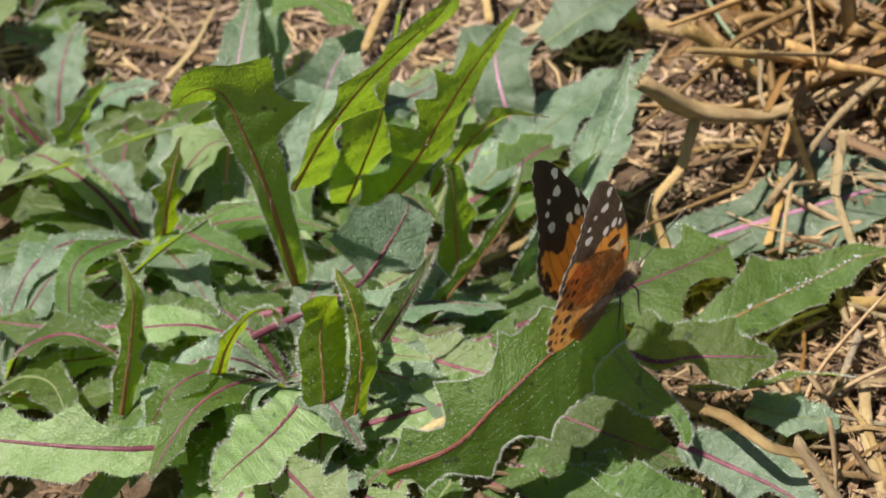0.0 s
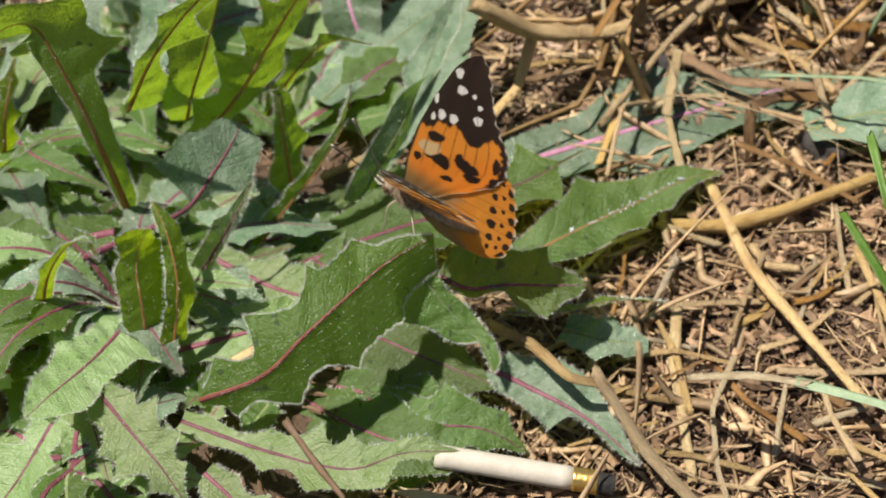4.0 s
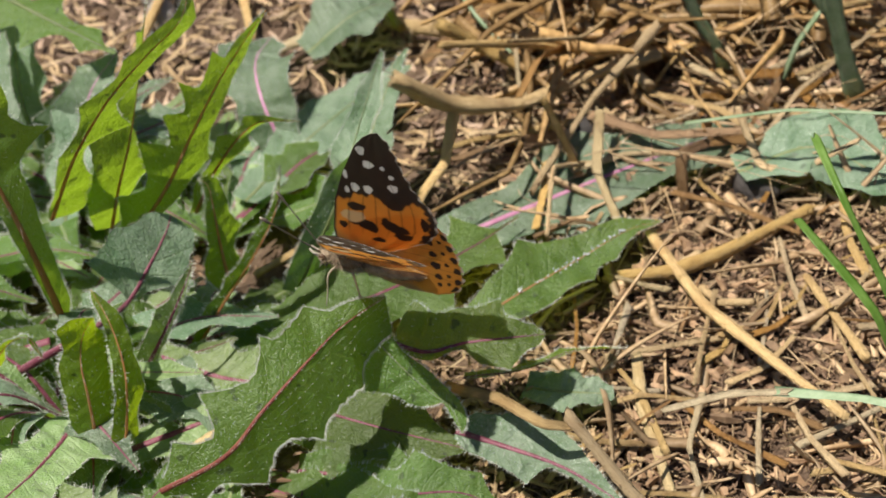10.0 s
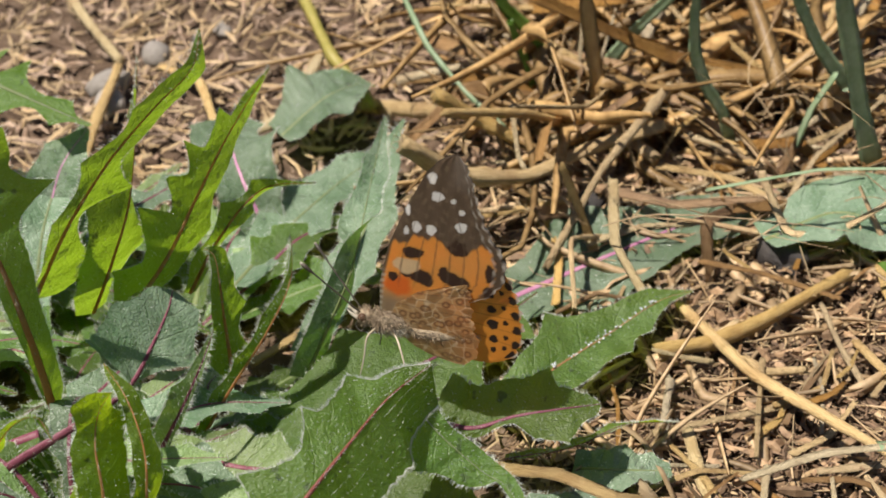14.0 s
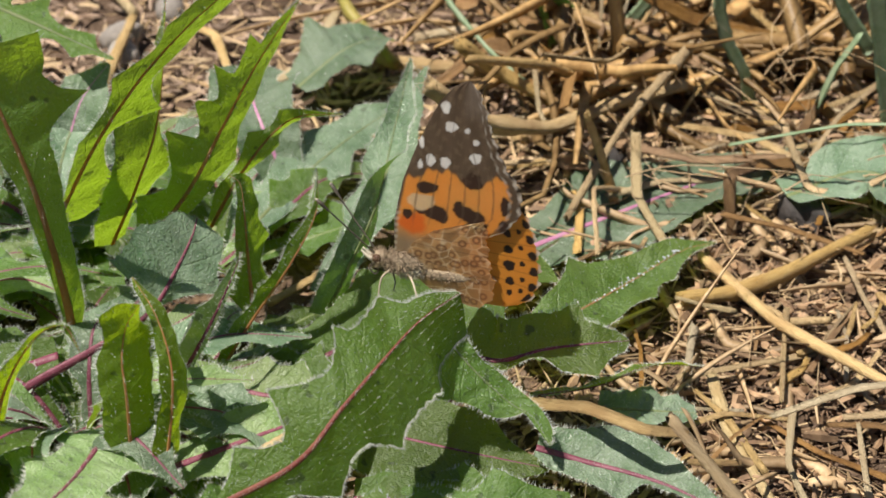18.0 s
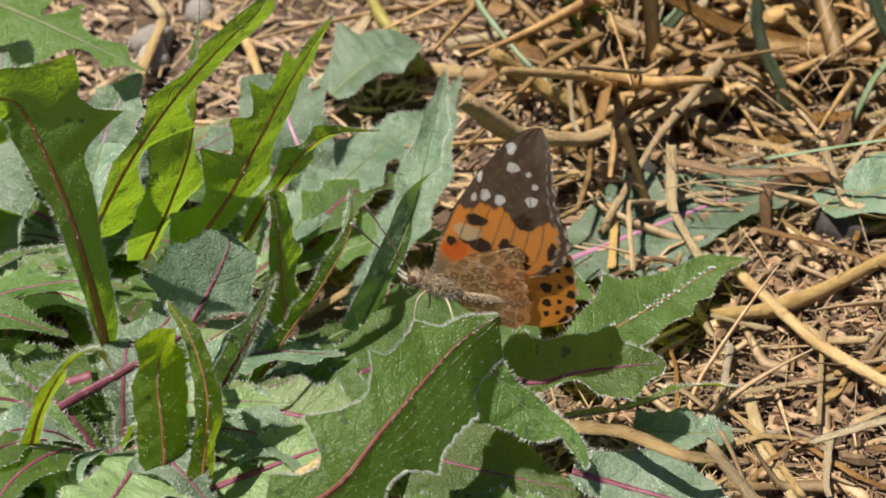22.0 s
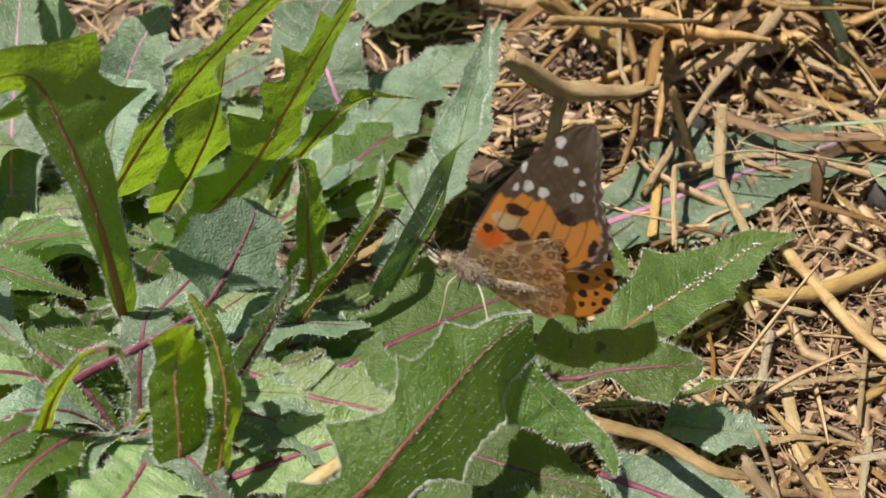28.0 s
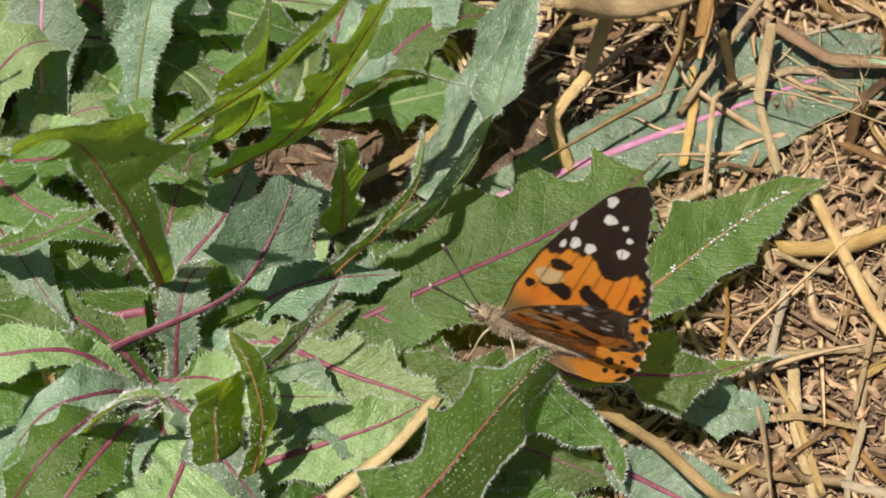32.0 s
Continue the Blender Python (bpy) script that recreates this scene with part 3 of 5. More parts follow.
    if hairs:
        hairs = int(hairs * 3.0)
        k = rng.integers(3, n - 1, hairs)
        pick = rng.choice(3, hairs, p=(0.56, 0.08, 0.36))
        sg = rng.choice((0, w - 1), hairs)
        inner = rng.integers(1, w - 1, hairs)
        col = np.where(pick == 0, sg, np.where(pick == 1, m, inner))
        roots = grid[k, col] + (grid[np.minimum(k + 1, n - 1), col] - grid[k, col]) * rng.uniform(0, 1, hairs)[:, None]
        out = unit(grid[k, col] - line[k] + 1e-6)
        flip = rng.choice((-1.0, 1.0), hairs, p=(0.35, 0.65))[:, None]
        ways = np.where((pick == 0)[:, None], out + above[k] * 0.35, above[k] * flip)
        size = np.where(pick == 2, 0.7, 1.0)
        hv, hf = hairs_data(roots - off, ways, hair * size, np.where(pick == 2, 0.036, 0.043), rng)
        part("hairs", mesh_of("hairs", hv, hf, HAIR, smooth=False), root, "fine white bristles")
    return tagged(root, label, "leaf", group)


leaf("tall arching dark green leaf with brown midrib", [(-67.1, -14.2, 24.8), (-66.5, -15.0, 38.1), (-67.0, -14.7, 53.5), (-68.9, -13.5, 65.1), (-71.4, -12.3, 72.8), (-76.3, -12.2, 72.9), (-81.2, -13.7, 69.6)], 24.6, left=[(0.12, 0.23, "B"), (0.34, 0.27, "B"), (0.61, 0.40, "B"), (0.69, 1.08, "T"), (0.76, 0.66, "B"), (0.81, 0.98, "T"), (0.82, 0.50, "B")], right=[(0.15, 0.11, "B"), (0.46, 0.17, "B"), (0.64, 0.26, "B"), (0.73, 0.30, "T"), (0.79, 0.23, "B"), (0.81, 0.89, "T")], up=(-0.35, 0.8, 0.3), cup=0.08, wave=0.06, lean=0.0, rib_material=RIB_BROWN, rib_size=0.8, hairs=420, seed=1)
leaf("upright wavy green leaf seen along its edge", [(-72.3, 5.0, 33.0), (-62.0, 3.0, 49.9), (-53.7, 3.8, 60.5), (-49.3, 5.4, 64.8), (-44.4, 10.1, 67.8), (-39.3, 16.7, 69.9), (-38.3, 23.3, 72.9)], 22.8, left=[(0.10, 1.08, "T"), (0.35, 0.15, "B"), (0.46, 0.81, "T"), (0.58, 0.19, "B"), (0.69, 0.28, "T"), (0.79, 0.27, "B"), (0.93, 0.45, "T")], right=[(0.11, 0.13, "B"), (0.32, 0.26, "T"), (0.42, 0.14, "B"), (0.53, 0.39, "T"), (0.64, 0.15, "B"), (0.69, 0.30, "T"), (0.76, 0.23, "B")], up=(-0.5, 0.8, 0.2), cup=0.15, wave=0.06, lean=0.0, rib_material=RIB_BROWN, hairs=420, seed=2)
leaf("large upright bright green toothed leaf", [(-63.4, 8.7, 19.2), (-50.4, 9.8, 34.8), (-43.5, 14.7, 44.5), (-38.7, 21.6, 50.3), (-34.8, 29.5, 53.2), (-31.1, 38.6, 54.7)], 18.9, left=[(0.19, 0.28, "B"), (0.46, 0.76, "T"), (0.58, 0.49, "B"), (0.69, 0.41, "T"), (0.81, 0.38, "B")], right=[(0.11, 0.45, "B"), (0.28, 0.93, "T"), (0.33, 0.48, "B"), (0.47, 1.08, "T"), (0.48, 0.34, "B"), (0.56, 0.91, "T"), (0.59, 0.43, "B"), (0.65, 0.99, "T"), (0.66, 0.38, "B"), (0.76, 0.70, "T"), (0.77, 0.24, "B")], up=(-0.5, 0.8, 0.2), cup=0.1, wave=0.06, lean=0.0, rib_material=RIB_BROWN, rib_size=0.7, hairs=460, seed=3)
leaf("upright green leaf behind the larger ones", [(-66.9, 15.7, 20.0), (-58.1, 8.1, 38.0), (-52.9, 12.1, 50.0), (-54.4, 39.8, 58.0)], 22, left=[(0, 0.3, 0), (0.4, 0.7, 0.25), (0.65, 0.8, 0.35), (0.85, 0.5, 0.2), (1, 0, 0)], right=[(0, 0.3, 0), (0.3, 0.6, 0.25), (0.55, 1, 0.45), (0.78, 0.7, 0.3), (1, 0, 0)], up=(-0.6, 0.65, 0.36), teeth=4, depth=0.6, rib_material=RIB_BROWN, stalk=0.35, wide=0.5, blunt=0.9, hairs=300, seed=4)
leaf("slender green toothed leaf pointing sideways", [(-49.0, 17.1, 22.0), (-41.5, 17.4, 34.0), (-32.9, 19.9, 42.0), (-23.0, 18.2, 44.0)], 9, up=(-0.5, 0.8, 0.2), teeth=4, depth=0.55, stalk=0.3, wide=0.5, blunt=0.9, rib_material=RIB_BROWN, seed=5)
leaf("broad grey-green leaf lying on the litter", [(-45.6, 34.6, 8.0), (-37.1, 50.4, 8.0), (-26.9, 66.7, 7.0), (-15.7, 79.9, 6.0)], 20, teeth=6, depth=0.3, material=GREY_LEAF, cup=0.12, wide=0.5, stalk=0.4, rib_material=RIB_GREEN, seed=6)
leaf("tall twisted grey-green leaf", [(-29.5, 8.0, 8.0), (-25.0, 10.7, 16.0), (-19.7, 18.0, 24.0), (-16.4, 33.5, 30.0), (-13.6, 50.6, 34.0)], 11, up=(-0.5, 0.8, 0.3), up_end=(0.5, 0.7, 0.5), teeth=4, depth=0.35, material=GREY_LEAF, stalk=0.6, wide=0.4, blunt=0.7, hairs=420, rib_material=RIB_GREEN, seed=7)
leaf("small upright leaf with a hooked tip", [(-41.4, 4.3, 13.1), (-40.8, 5.3, 25.5), (-40.5, 6.9, 32.9), (-40.7, 8.2, 37.5), (-42.1, 8.0, 39.5)], 13.2, left=[(0.04, 0.84, "B"), (0.33, 0.45, "B"), (0.46, 1.00, "T"), (0.70, 0.55, "B"), (0.90, 0.39, "T")], right=[(0.21, 0.64, "B"), (0.54, 0.34, "B"), (0.83, 0.18, "B")], up=(-0.6, 0.65, 0.36), cup=0.2, wave=0.06, lean=0.0, rib_material=RIB_BROWN, seed=8)
leaf("narrow upright curved green leaf", [(-45.2, -8.9, 12.0), (-40.1, -4.3, 18.0), (-33.0, 0.7, 26.0), (-28.5, 6.7, 32.0), (-28.8, 16.7, 34.0)], 6, up=(-0.6, 0.65, 0.36), teeth=5, depth=0.35, cup=0.6, stalk=0.6, wide=0.45, hairs=420, rib_material=RIB_BROWN, seed=9)
leaf("blunt dark grey-green leaf on a purple stalk", [(-77.5, -26.9, 21.5), (-71.3, -23.3, 23.7), (-64.1, -19.7, 25.6), (-56.8, -15.9, 27.9), (-53.3, -12.5, 29.1), (-50.6, -7.1, 31.4), (-48.5, 0.1, 33.0), (-48.0, 4.2, 33.9)], 23.4, left=[(0.31, 0.06, "B"), (0.61, 0.05, "B"), (0.62, 1.00, "T"), (0.78, 0.82, "B"), (0.82, 0.78, "T"), (0.91, 0.50, "B"), (0.98, 0.32, "T")], right=[(0.32, 0.06, "B"), (0.60, 0.05, "B"), (0.79, 0.79, "T"), (0.90, 0.53, "B"), (0.97, 0.45, "T"), (1.00, 0.13, "T")], up=(0.5, -0.75, 0.4), cup=0.06, wave=0.06, lean=0.0, material=GREY_LEAF, rib_size=1.1, seed=10)
leaf("small pointed pale green leaf", [(-48.7, -25.3, 24.0), (-43.7, -22.3, 31.2), (-39.7, -18.4, 37.3), (-37.4, -14.6, 41.2)], 6.9, left=[(0.08, 0.83, "B"), (0.26, 0.87, "B"), (0.56, 1.00, "T"), (0.67, 0.48, "B")], right=[(0.01, 0.52, "T"), (0.24, 0.26, "B"), (0.59, 0.22, "B")], up=(0.6, -0.6, 0.5), cup=0.1, wave=0.06, lean=0.0, material=SUNLIT_LEAF, seed=11)
leaf("small upright yellow-green young leaf", [(-53.1, -42.6, 24.5), (-52.4, -40.1, 34.5), (-52.4, -37.8, 40.6), (-51.3, -35.4, 45.0), (-49.2, -33.3, 47.2)], 16.2, left=[(0.01, 0.52, "B"), (0.36, 0.57, "B"), (0.68, 0.65, "B"), (0.82, 1.00, "T")], right=[(0.20, 0.46, "B"), (0.66, 0.46, "T"), (0.74, 0.35, "B"), (0.87, 0.65, "T"), (0.91, 0.56, "B")], up=(-0.4, 0.75, 0.36), cup=0.2, wave=0.06, lean=0.0, material=YOUNG_LEAF, rib_material=RIB_BROWN, rib_size=0.4, seed=12)
leaf("narrow upright yellow-green young leaf", [(-47.5, -43.2, 25.4), (-46.0, -39.1, 33.4), (-45.9, -36.1, 38.7), (-47.9, -31.6, 43.7), (-51.5, -26.9, 47.1)], 11.4, left=[(0.01, 0.66, "T"), (0.12, 0.63, "B"), (0.31, 1.00, "T"), (0.53, 0.61, "B"), (0.74, 0.71, "B")], right=[(0.05, 0.45, "B"), (0.36, 0.39, "B"), (0.68, 0.26, "B"), (0.89, 0.18, "B")], up=(-0.6, 0.65, 0.36), cup=0.3, wave=0.06, lean=0.0, material=YOUNG_LEAF, rib_material=RIB_BROWN, rib_size=0.4, seed=13)
leaf("sunlit pale green leaf with purple midrib", [(-57.3, -38.1, 26.2), (-58.5, -46.5, 28.5), (-59.3, -53.9, 31.6), (-60.7, -61.4, 35.0), (-62.3, -68.8, 37.5)], 21.3, left=[(0.01, 0.32, "B"), (0.23, 1.00, "T"), (0.35, 0.63, "B"), (0.56, 0.51, "T"), (0.75, 0.65, "B")], right=[(0.04, 0.37, "B"), (0.08, 0.82, "T"), (0.19, 0.42, "B"), (0.39, 0.77, "T"), (0.68, 0.46, "B")], up=(0.1, -0.3, 1), cup=0.05, wave=0.06, lean=0.0, material=SUNLIT_LEAF, seed=14)
leaf("pale green leaf lying flat with purple midrib", [(-54.0, -42.8, 20.0), (-44.2, -37.8, 20.0), (-30.4, -31.0, 20.0), (-24.3, -26.3, 18.0)], 13, up=(0.1, -0.3, 1), teeth=4, depth=0.25, material=SUNLIT_LEAF, stalk=0.3, wide=0.6, rib_size=0.9, cup=0.1, blunt=0.5, seed=15)
leaf("green leaf lying flat with purple midrib", [(-49.2, -18.7, 20.0), (-37.8, -21.9, 18.0), (-28.3, -24.0, 18.0), (-18.9, -25.9, 16.0)], 14, up=(0, -0.2, 1), teeth=5, depth=0.35, stalk=0.4, wide=0.55, rib_size=0.8, material=SUNLIT_LEAF, cup=0.15, blunt=0.6, seed=16)
leaf("large green leaf on which the butterfly sits", [(-38.1, -54.5, 27.2), (-27.0, -50.2, 30.9), (-20.4, -44.3, 35.6), (-14.6, -35.5, 36.8), (-9.6, -27.3, 36.8), (-3.5, -18.4, 34.7)], 25.5, left=[(0.01, 0.12, "B"), (0.10, 0.52, "T"), (0.24, 0.29, "B"), (0.34, 0.80, "T"), (0.47, 0.39, "B"), (0.59, 0.71, "T"), (0.61, 0.51, "B"), (0.76, 0.52, "T"), (0.82, 0.24, "B")], right=[(0.06, 0.21, "B"), (0.08, 0.49, "T"), (0.17, 0.31, "B"), (0.25, 0.73, "T"), (0.34, 0.51, "B"), (0.52, 1.00, "T"), (0.59, 0.84, "B"), (0.77, 0.91, "T"), (0.99, 0.56, "B")], up=(0.35, -0.75, 0.55), cup=-0.3, wave=0.06, lean=0.0, rib_material=RIB_RED, rib_size=0.6, hairs=1300, hair=0.7, seed=17)
leaf("dark green leaf curling down at its edge", [(-8.5, -20.4, 32.9), (-4.1, -23.6, 26.0), (2.6, -27.3, 19.8), (6.7, -29.7, 18.1), (9.2, -34.3, 16.5)], 15.9, left=[(0.09, 0.64, "T"), (0.35, 0.28, "B"), (0.57, 0.38, "B"), (0.77, 0.28, "T"), (0.89, 0.25, "B")], right=[(0.19, 0.72, "B"), (0.36, 1.00, "T"), (0.58, 0.51, "B"), (0.75, 0.04, "T"), (0.86, 0.09, "B")], up=(0.5, -0.6, 0.6), cup=-0.1, wave=0.06, lean=0.0, hairs=300, rib_material=RIB_GREEN, rib_size=0.25, seed=18)
leaf("broad green leaf with long purple midrib", [(-48.7, -16.5, 8.0), (-41.1, -12.8, 9.0), (-23.8, -1.7, 10.0), (-7.6, 9.2, 9.0), (5.2, 19.9, 8.0), (12.7, 29.5, 6.0)], 36, left=[(0, 0.25, 0), (0.3, 0.5, 0.15), (0.5, 0.85, 0.35), (0.68, 0.9, 0.4), (0.85, 0.6, 0.3), (1, 0, 0)], right=[(0, 0.25, 0), (0.25, 0.5, 0.15), (0.45, 0.75, 0.35), (0.65, 0.85, 0.4), (0.83, 0.6, 0.3), (1, 0, 0)], stalk=0.3, wide=0.55, rib_size=0.9, cup=0.1, seed=19)
leaf("hairy green leaf with pale folded lobe", [(-4.6, -17.8, 21.7), (1.6, -18.9, 20.4), (8.7, -17.6, 21.2), (15.8, -17.0, 21.6), (22.7, -14.6, 19.8)], 18.0, left=[(0.01, 0.65, "B"), (0.03, 1.00, "T"), (0.48, 0.75, "B"), (0.74, 0.83, "T"), (0.77, 0.42, "B"), (0.92, 0.25, "B")], right=[(0.20, 0.17, "B"), (0.44, 0.13, "B"), (0.59, 0.55, "B"), (0.74, 0.73, "T"), (0.89, 0.30, "B")], up=(0, -0.3, 1), cup=0.1, wave=0.06, lean=0.0, rib_size=0.6, seed=20)
leaf("glossy green leaf with pointed tip", [(5.4, -3.3, 8.0), (13.1, 3.7, 9.0), (25.5, 16.9, 6.0), (35.0, 24.7, 6.0), (42.0, 28.3, 5.0)], 17, up=(0.1, -0.1, 1), teeth=4, depth=0.25, stalk=0.5, wide=0.45, blunt=0.9, rib_material=RIB_BROWN, rib_size=0.4, material=LEAF, seed=21)
leaf("broad grey-green leaf on the soil with pink midrib", [(-18.2, 17.3, 2.0), (-2.9, 26.6, 2.0), (13.7, 36.2, 2.0), (34.6, 47.6, 2.0), (50.9, 55.7, 2.0), (63.3, 61.5, 2.0)], 30, teeth=4, depth=0.3, material=GREY_LEAF, rib_material=RIB_PINK, rib_size=1.1, stalk=0.3, wide=0.6, hairs=60, cup=0.06, seed=22)
leaf("small blue-green leaf on the litter", [(17.4, -14.7, 5.0), (24.7, -16.6, 6.0), (33.8, -15.6, 4.0)], 11, teeth=3, depth=0.25, material=GREY_LEAF, stalk=0.6, wide=0.5, blunt=0.4, hairs=80, rib_material=RIB_GREEN, seed=23)
leaf("slender bright green toothed leaf", [(6.1, -14.7, 8.0), (17.4, -14.5, 10.0), (27.0, -10.1, 10.0), (36.1, -5.5, 5.0)], 6, up=(-0.2, 0.5, 0.8), teeth=6, depth=0.6, stalk=0.5, wide=0.4, blunt=0.9, material=YOUNG_LEAF, seed=24)
leaf("grey-green leaf with purple midrib near the soil", [(7.0, -30.4, 12.2), (14.1, -32.1, 10.7), (26.4, -37.0, 10.1), (37.4, -44.6, 9.5)], 14.4, left=[(0.08, 0.62, "B"), (0.36, 1.00, "B"), (0.67, 0.52, "T")], right=[(0.10, 0.44, "B"), (0.46, 0.75, "T"), (0.54, 0.12, "B"), (0.87, 0.15, "B")], up=(0, -0.3, 1), cup=0.1, wave=0.06, lean=0.0, material=GREY_LEAF, rib_size=0.7, seed=25)
leaf("grey-green leaf lying among the straw", [(57.0, 42.7, 4.0), (72.0, 48.3, 5.0), (84.6, 40.9, 4.0), (95.5, 32.2, 3.0)], 24, teeth=4, depth=0.2, material=GREY_LEAF, stalk=0.4, wide=0.5, hairs=60, rib_material=RIB_GREEN, seed=26)
leaf("pale green toothed leaf above the cigarette butt", [(-42.3, -56.1, 22.0), (-25.5, -59.5, 22.0), (-10.0, -60.7, 22.0), (-1.3, -56.1, 22.0), (7.7, -52.9, 20.0)], 13, up=(0, -0.2, 1), teeth=7, depth=0.5, material=SUNLIT_LEAF, stalk=0.3, wide=0.6, seed=27)
leaf("sunlit lobed green leaf", [(-55.2, -57.5, 30.0), (-47.6, -63.4, 30.0), (-39.9, -68.9, 28.0), (-34.5, -73.3, 24.0)], 15, up=(0, -0.3, 1), teeth=5, depth=0.5, material=SUNLIT_LEAF, stalk=0.4, wide=0.5, seed=28)
leaf("low green leaf pointing to the viewer", [(-33.8, -66.6, 24.0), (-26.8, -70.9, 22.0), (-22.0, -76.5, 18.0), (-20.4, -81.4, 14.0)], 12, up=(0.2, -0.3, 1), teeth=5, depth=0.5, material=SUNLIT_LEAF, stalk=0.4, wide=0.5, seed=29)
leaf("low green leaf at the rosette edge", [(-55.7, -70.2, 40.0), (-58.3, -80.1, 38.0), (-63.0, -86.9, 34.0)], 16, up=(-0.2, -0.3, 1), teeth=5, depth=0.45, material=SUNLIT_LEAF, stalk=0.4, wide=0.5, seed=30)
leaf("long green leaf with dark purple midrib", [(-69.2, -18.0, 24.0), (-80.4, -20.4, 22.0), (-92.5, -20.8, 20.0), (-115.3, -24.2, 20.0), (-132.8, -24.0, 20.0)], 17, up=(0, -0.4, 1), teeth=7, depth=0.4, stalk=0.4, wide=0.5, rib_size=1.0, seed=31)
leaf("broad pale green leaf lying flat", [(-74.6, -54.2, 28.0), (-85.3, -59.3, 32.0), (-105.2, -61.7, 34.0), (-122.1, -61.4, 34.0)], 18, up=(0, -0.4, 1), teeth=6, depth=0.35, material=SUNLIT_LEAF, stalk=0.4, wide=0.5, rib_size=0.8, seed=32)
leaf("curved young green leaf with drooping tip", [(-74.4, -41.1, 26.0), (-69.6, -40.1, 38.0), (-63.9, -38.7, 46.0), (-59.4, -38.4, 48.0), (-57.6, -39.4, 44.0)], 6, up=(-0.5, 0.6, 0.6), teeth=4, depth=0.4, stalk=0.5, wide=0.45, material=YOUNG_LEAF, rib_material=RIB_BROWN, hairs=420, seed=33)
leaf("small upright yellow-green leaf", [(-91.3, -46.2, 24.0), (-88.3, -40.6, 36.0), (-86.6, -36.0, 46.0), (-90.0, -31.1, 52.0)], 7, up=(-0.3, 0.75, 0.36), teeth=3, depth=0.4, stalk=0.5, wide=0.45, material=YOUNG_LEAF, rib_material=RIB_BROWN, seed=34)
leaf("upright bright green toothed leaf", [(-99.9, -1.7, 24.0), (-95.7, -0.7, 36.0), (-93.9, 7.0, 44.0)], 9, up=(-0.3, 0.75, 0.36), teeth=3, depth=0.5, stalk=0.4, wide=0.5, material=YOUNG_LEAF, rib_material=RIB_BROWN, seed=35)
leaf("arching green leaf with notched edges", [(-102.8, -12.9, 24.0), (-85.9, -14.6, 40.0), (-77.9, -11.8, 44.0), (-72.2, -7.0, 42.0)], 8, up=(0, 0.3, 1), teeth=5, depth=0.5, stalk=0.3, wide=0.55, seed=36)
leaf("tall grey-green leaf behind the rosette", [(-92.6, 6.8, 6.0), (-96.6, 21.7, 16.0), (-98.2, 43.9, 30.0), (-101.5, 66.3, 34.0)], 16, up=(0.1, -0.6, 0.7), teeth=5, depth=0.3, material=GREY_LEAF, stalk=0.4, wide=0.55, rib_material=RIB_PINK, seed=37)
leaf("grey-green leaf leaning backwards", [(-81.2, 17.4, 10.0), (-79.4, 37.6, 24.0), (-74.9, 61.0, 30.0)], 12, up=(0.1, -0.6, 0.7), teeth=5, depth=0.35, material=GREY_LEAF, stalk=0.4, wide=0.55, rib_material=RIB_GREEN, seed=38)
leaf("bright green leaf at the back of the patch", [(-141.8, 29.2, 10.0), (-133.1, 29.5, 24.0), (-124.9, 38.6, 32.0)], 8, up=(0, 0.8, 0.4), teeth=5, depth=0.45, stalk=0.4, wide=0.5, rib_material=RIB_GREEN, seed=39)
leaf("upright green leaf at the back of the patch", [(-149.0, 23.0, 10.0), (-148.2, 26.4, 24.0), (-149.5, 34.0, 32.0)], 9, up=(0.3, 0.8, 0.4), teeth=5, depth=0.45, stalk=0.4, wide=0.5, rib_material=RIB_GREEN, seed=40)
leaf("finely cut bright green leaf", [(-141.6, 9.1, 24.0), (-128.0, 11.3, 28.0), (-112.3, 17.0, 32.0), (-100.6, 21.0, 34.0)], 10, up=(0, 0.4, 0.9), teeth=6, depth=0.8, stalk=0.3, wide=0.6, material=YOUNG_LEAF, rib_material=RIB_GREEN, seed=41)
leaf("rounded grey-green leaf in front of straw", [(-41.2, 85.8, 6.0), (-31.3, 93.6, 10.0), (-23.2, 102.0, 8.0)], 22, teeth=3, depth=0.15, material=GREY_LEAF, stalk=0.4, wide=0.5, blunt=0.5, hairs=60, rib_material=RIB_GREEN, seed=42)
leaf("tall pale grey-green leaf behind", [(-30.6, 15.8, 6.0), (-20.8, 36.4, 14.0), (-14.7, 55.4, 22.0), (-11.6, 63.7, 24.0)], 12, up=(-0.1, -0.6, 0.8), teeth=5, depth=0.3, material=GREY_LEAF, stalk=0.5, wide=0.5, rib_material=RIB_GREEN, seed=43)
leaf("dark green deeply lobed leaf with pale midrib", [(-109.9, 72.5, 44.0), (-93.7, 60.8, 44.0), (-81.9, 54.1, 42.0), (-68.9, 48.7, 38.0)], 20, up=(0.1, -0.2, 1), teeth=6, depth=0.75, stalk=0.5, wide=0.5, cup=-0.1, rib_material=RIB_GREEN, rib_size=0.9, hairs=60, seed=44)
leaf("grey-green leaf behind the upright leaves", [(-85.8, 35.0, 10.0), (-80.0, 40.1, 22.0), (-76.5, 47.0, 30.0), (-71.5, 54.0, 34.0)], 20, up=(0.1, -0.5, 0.8), teeth=4, depth=0.35, material=GREY_LEAF, stalk=0.4, wide=0.55, rib_material=RIB_PINK, seed=45)
leaf("grey-green leaf leaning towards the back", [(-97.2, 51.5, 10.0), (-97.7, 55.9, 22.0), (-98.8, 63.9, 30.0), (-98.6, 72.1, 34.0)], 18, up=(-0.2, -0.5, 0.8), teeth=4, depth=0.35, material=GREY_LEAF, stalk=0.4, wide=0.55, rib_material=RIB_GREEN, seed=46)
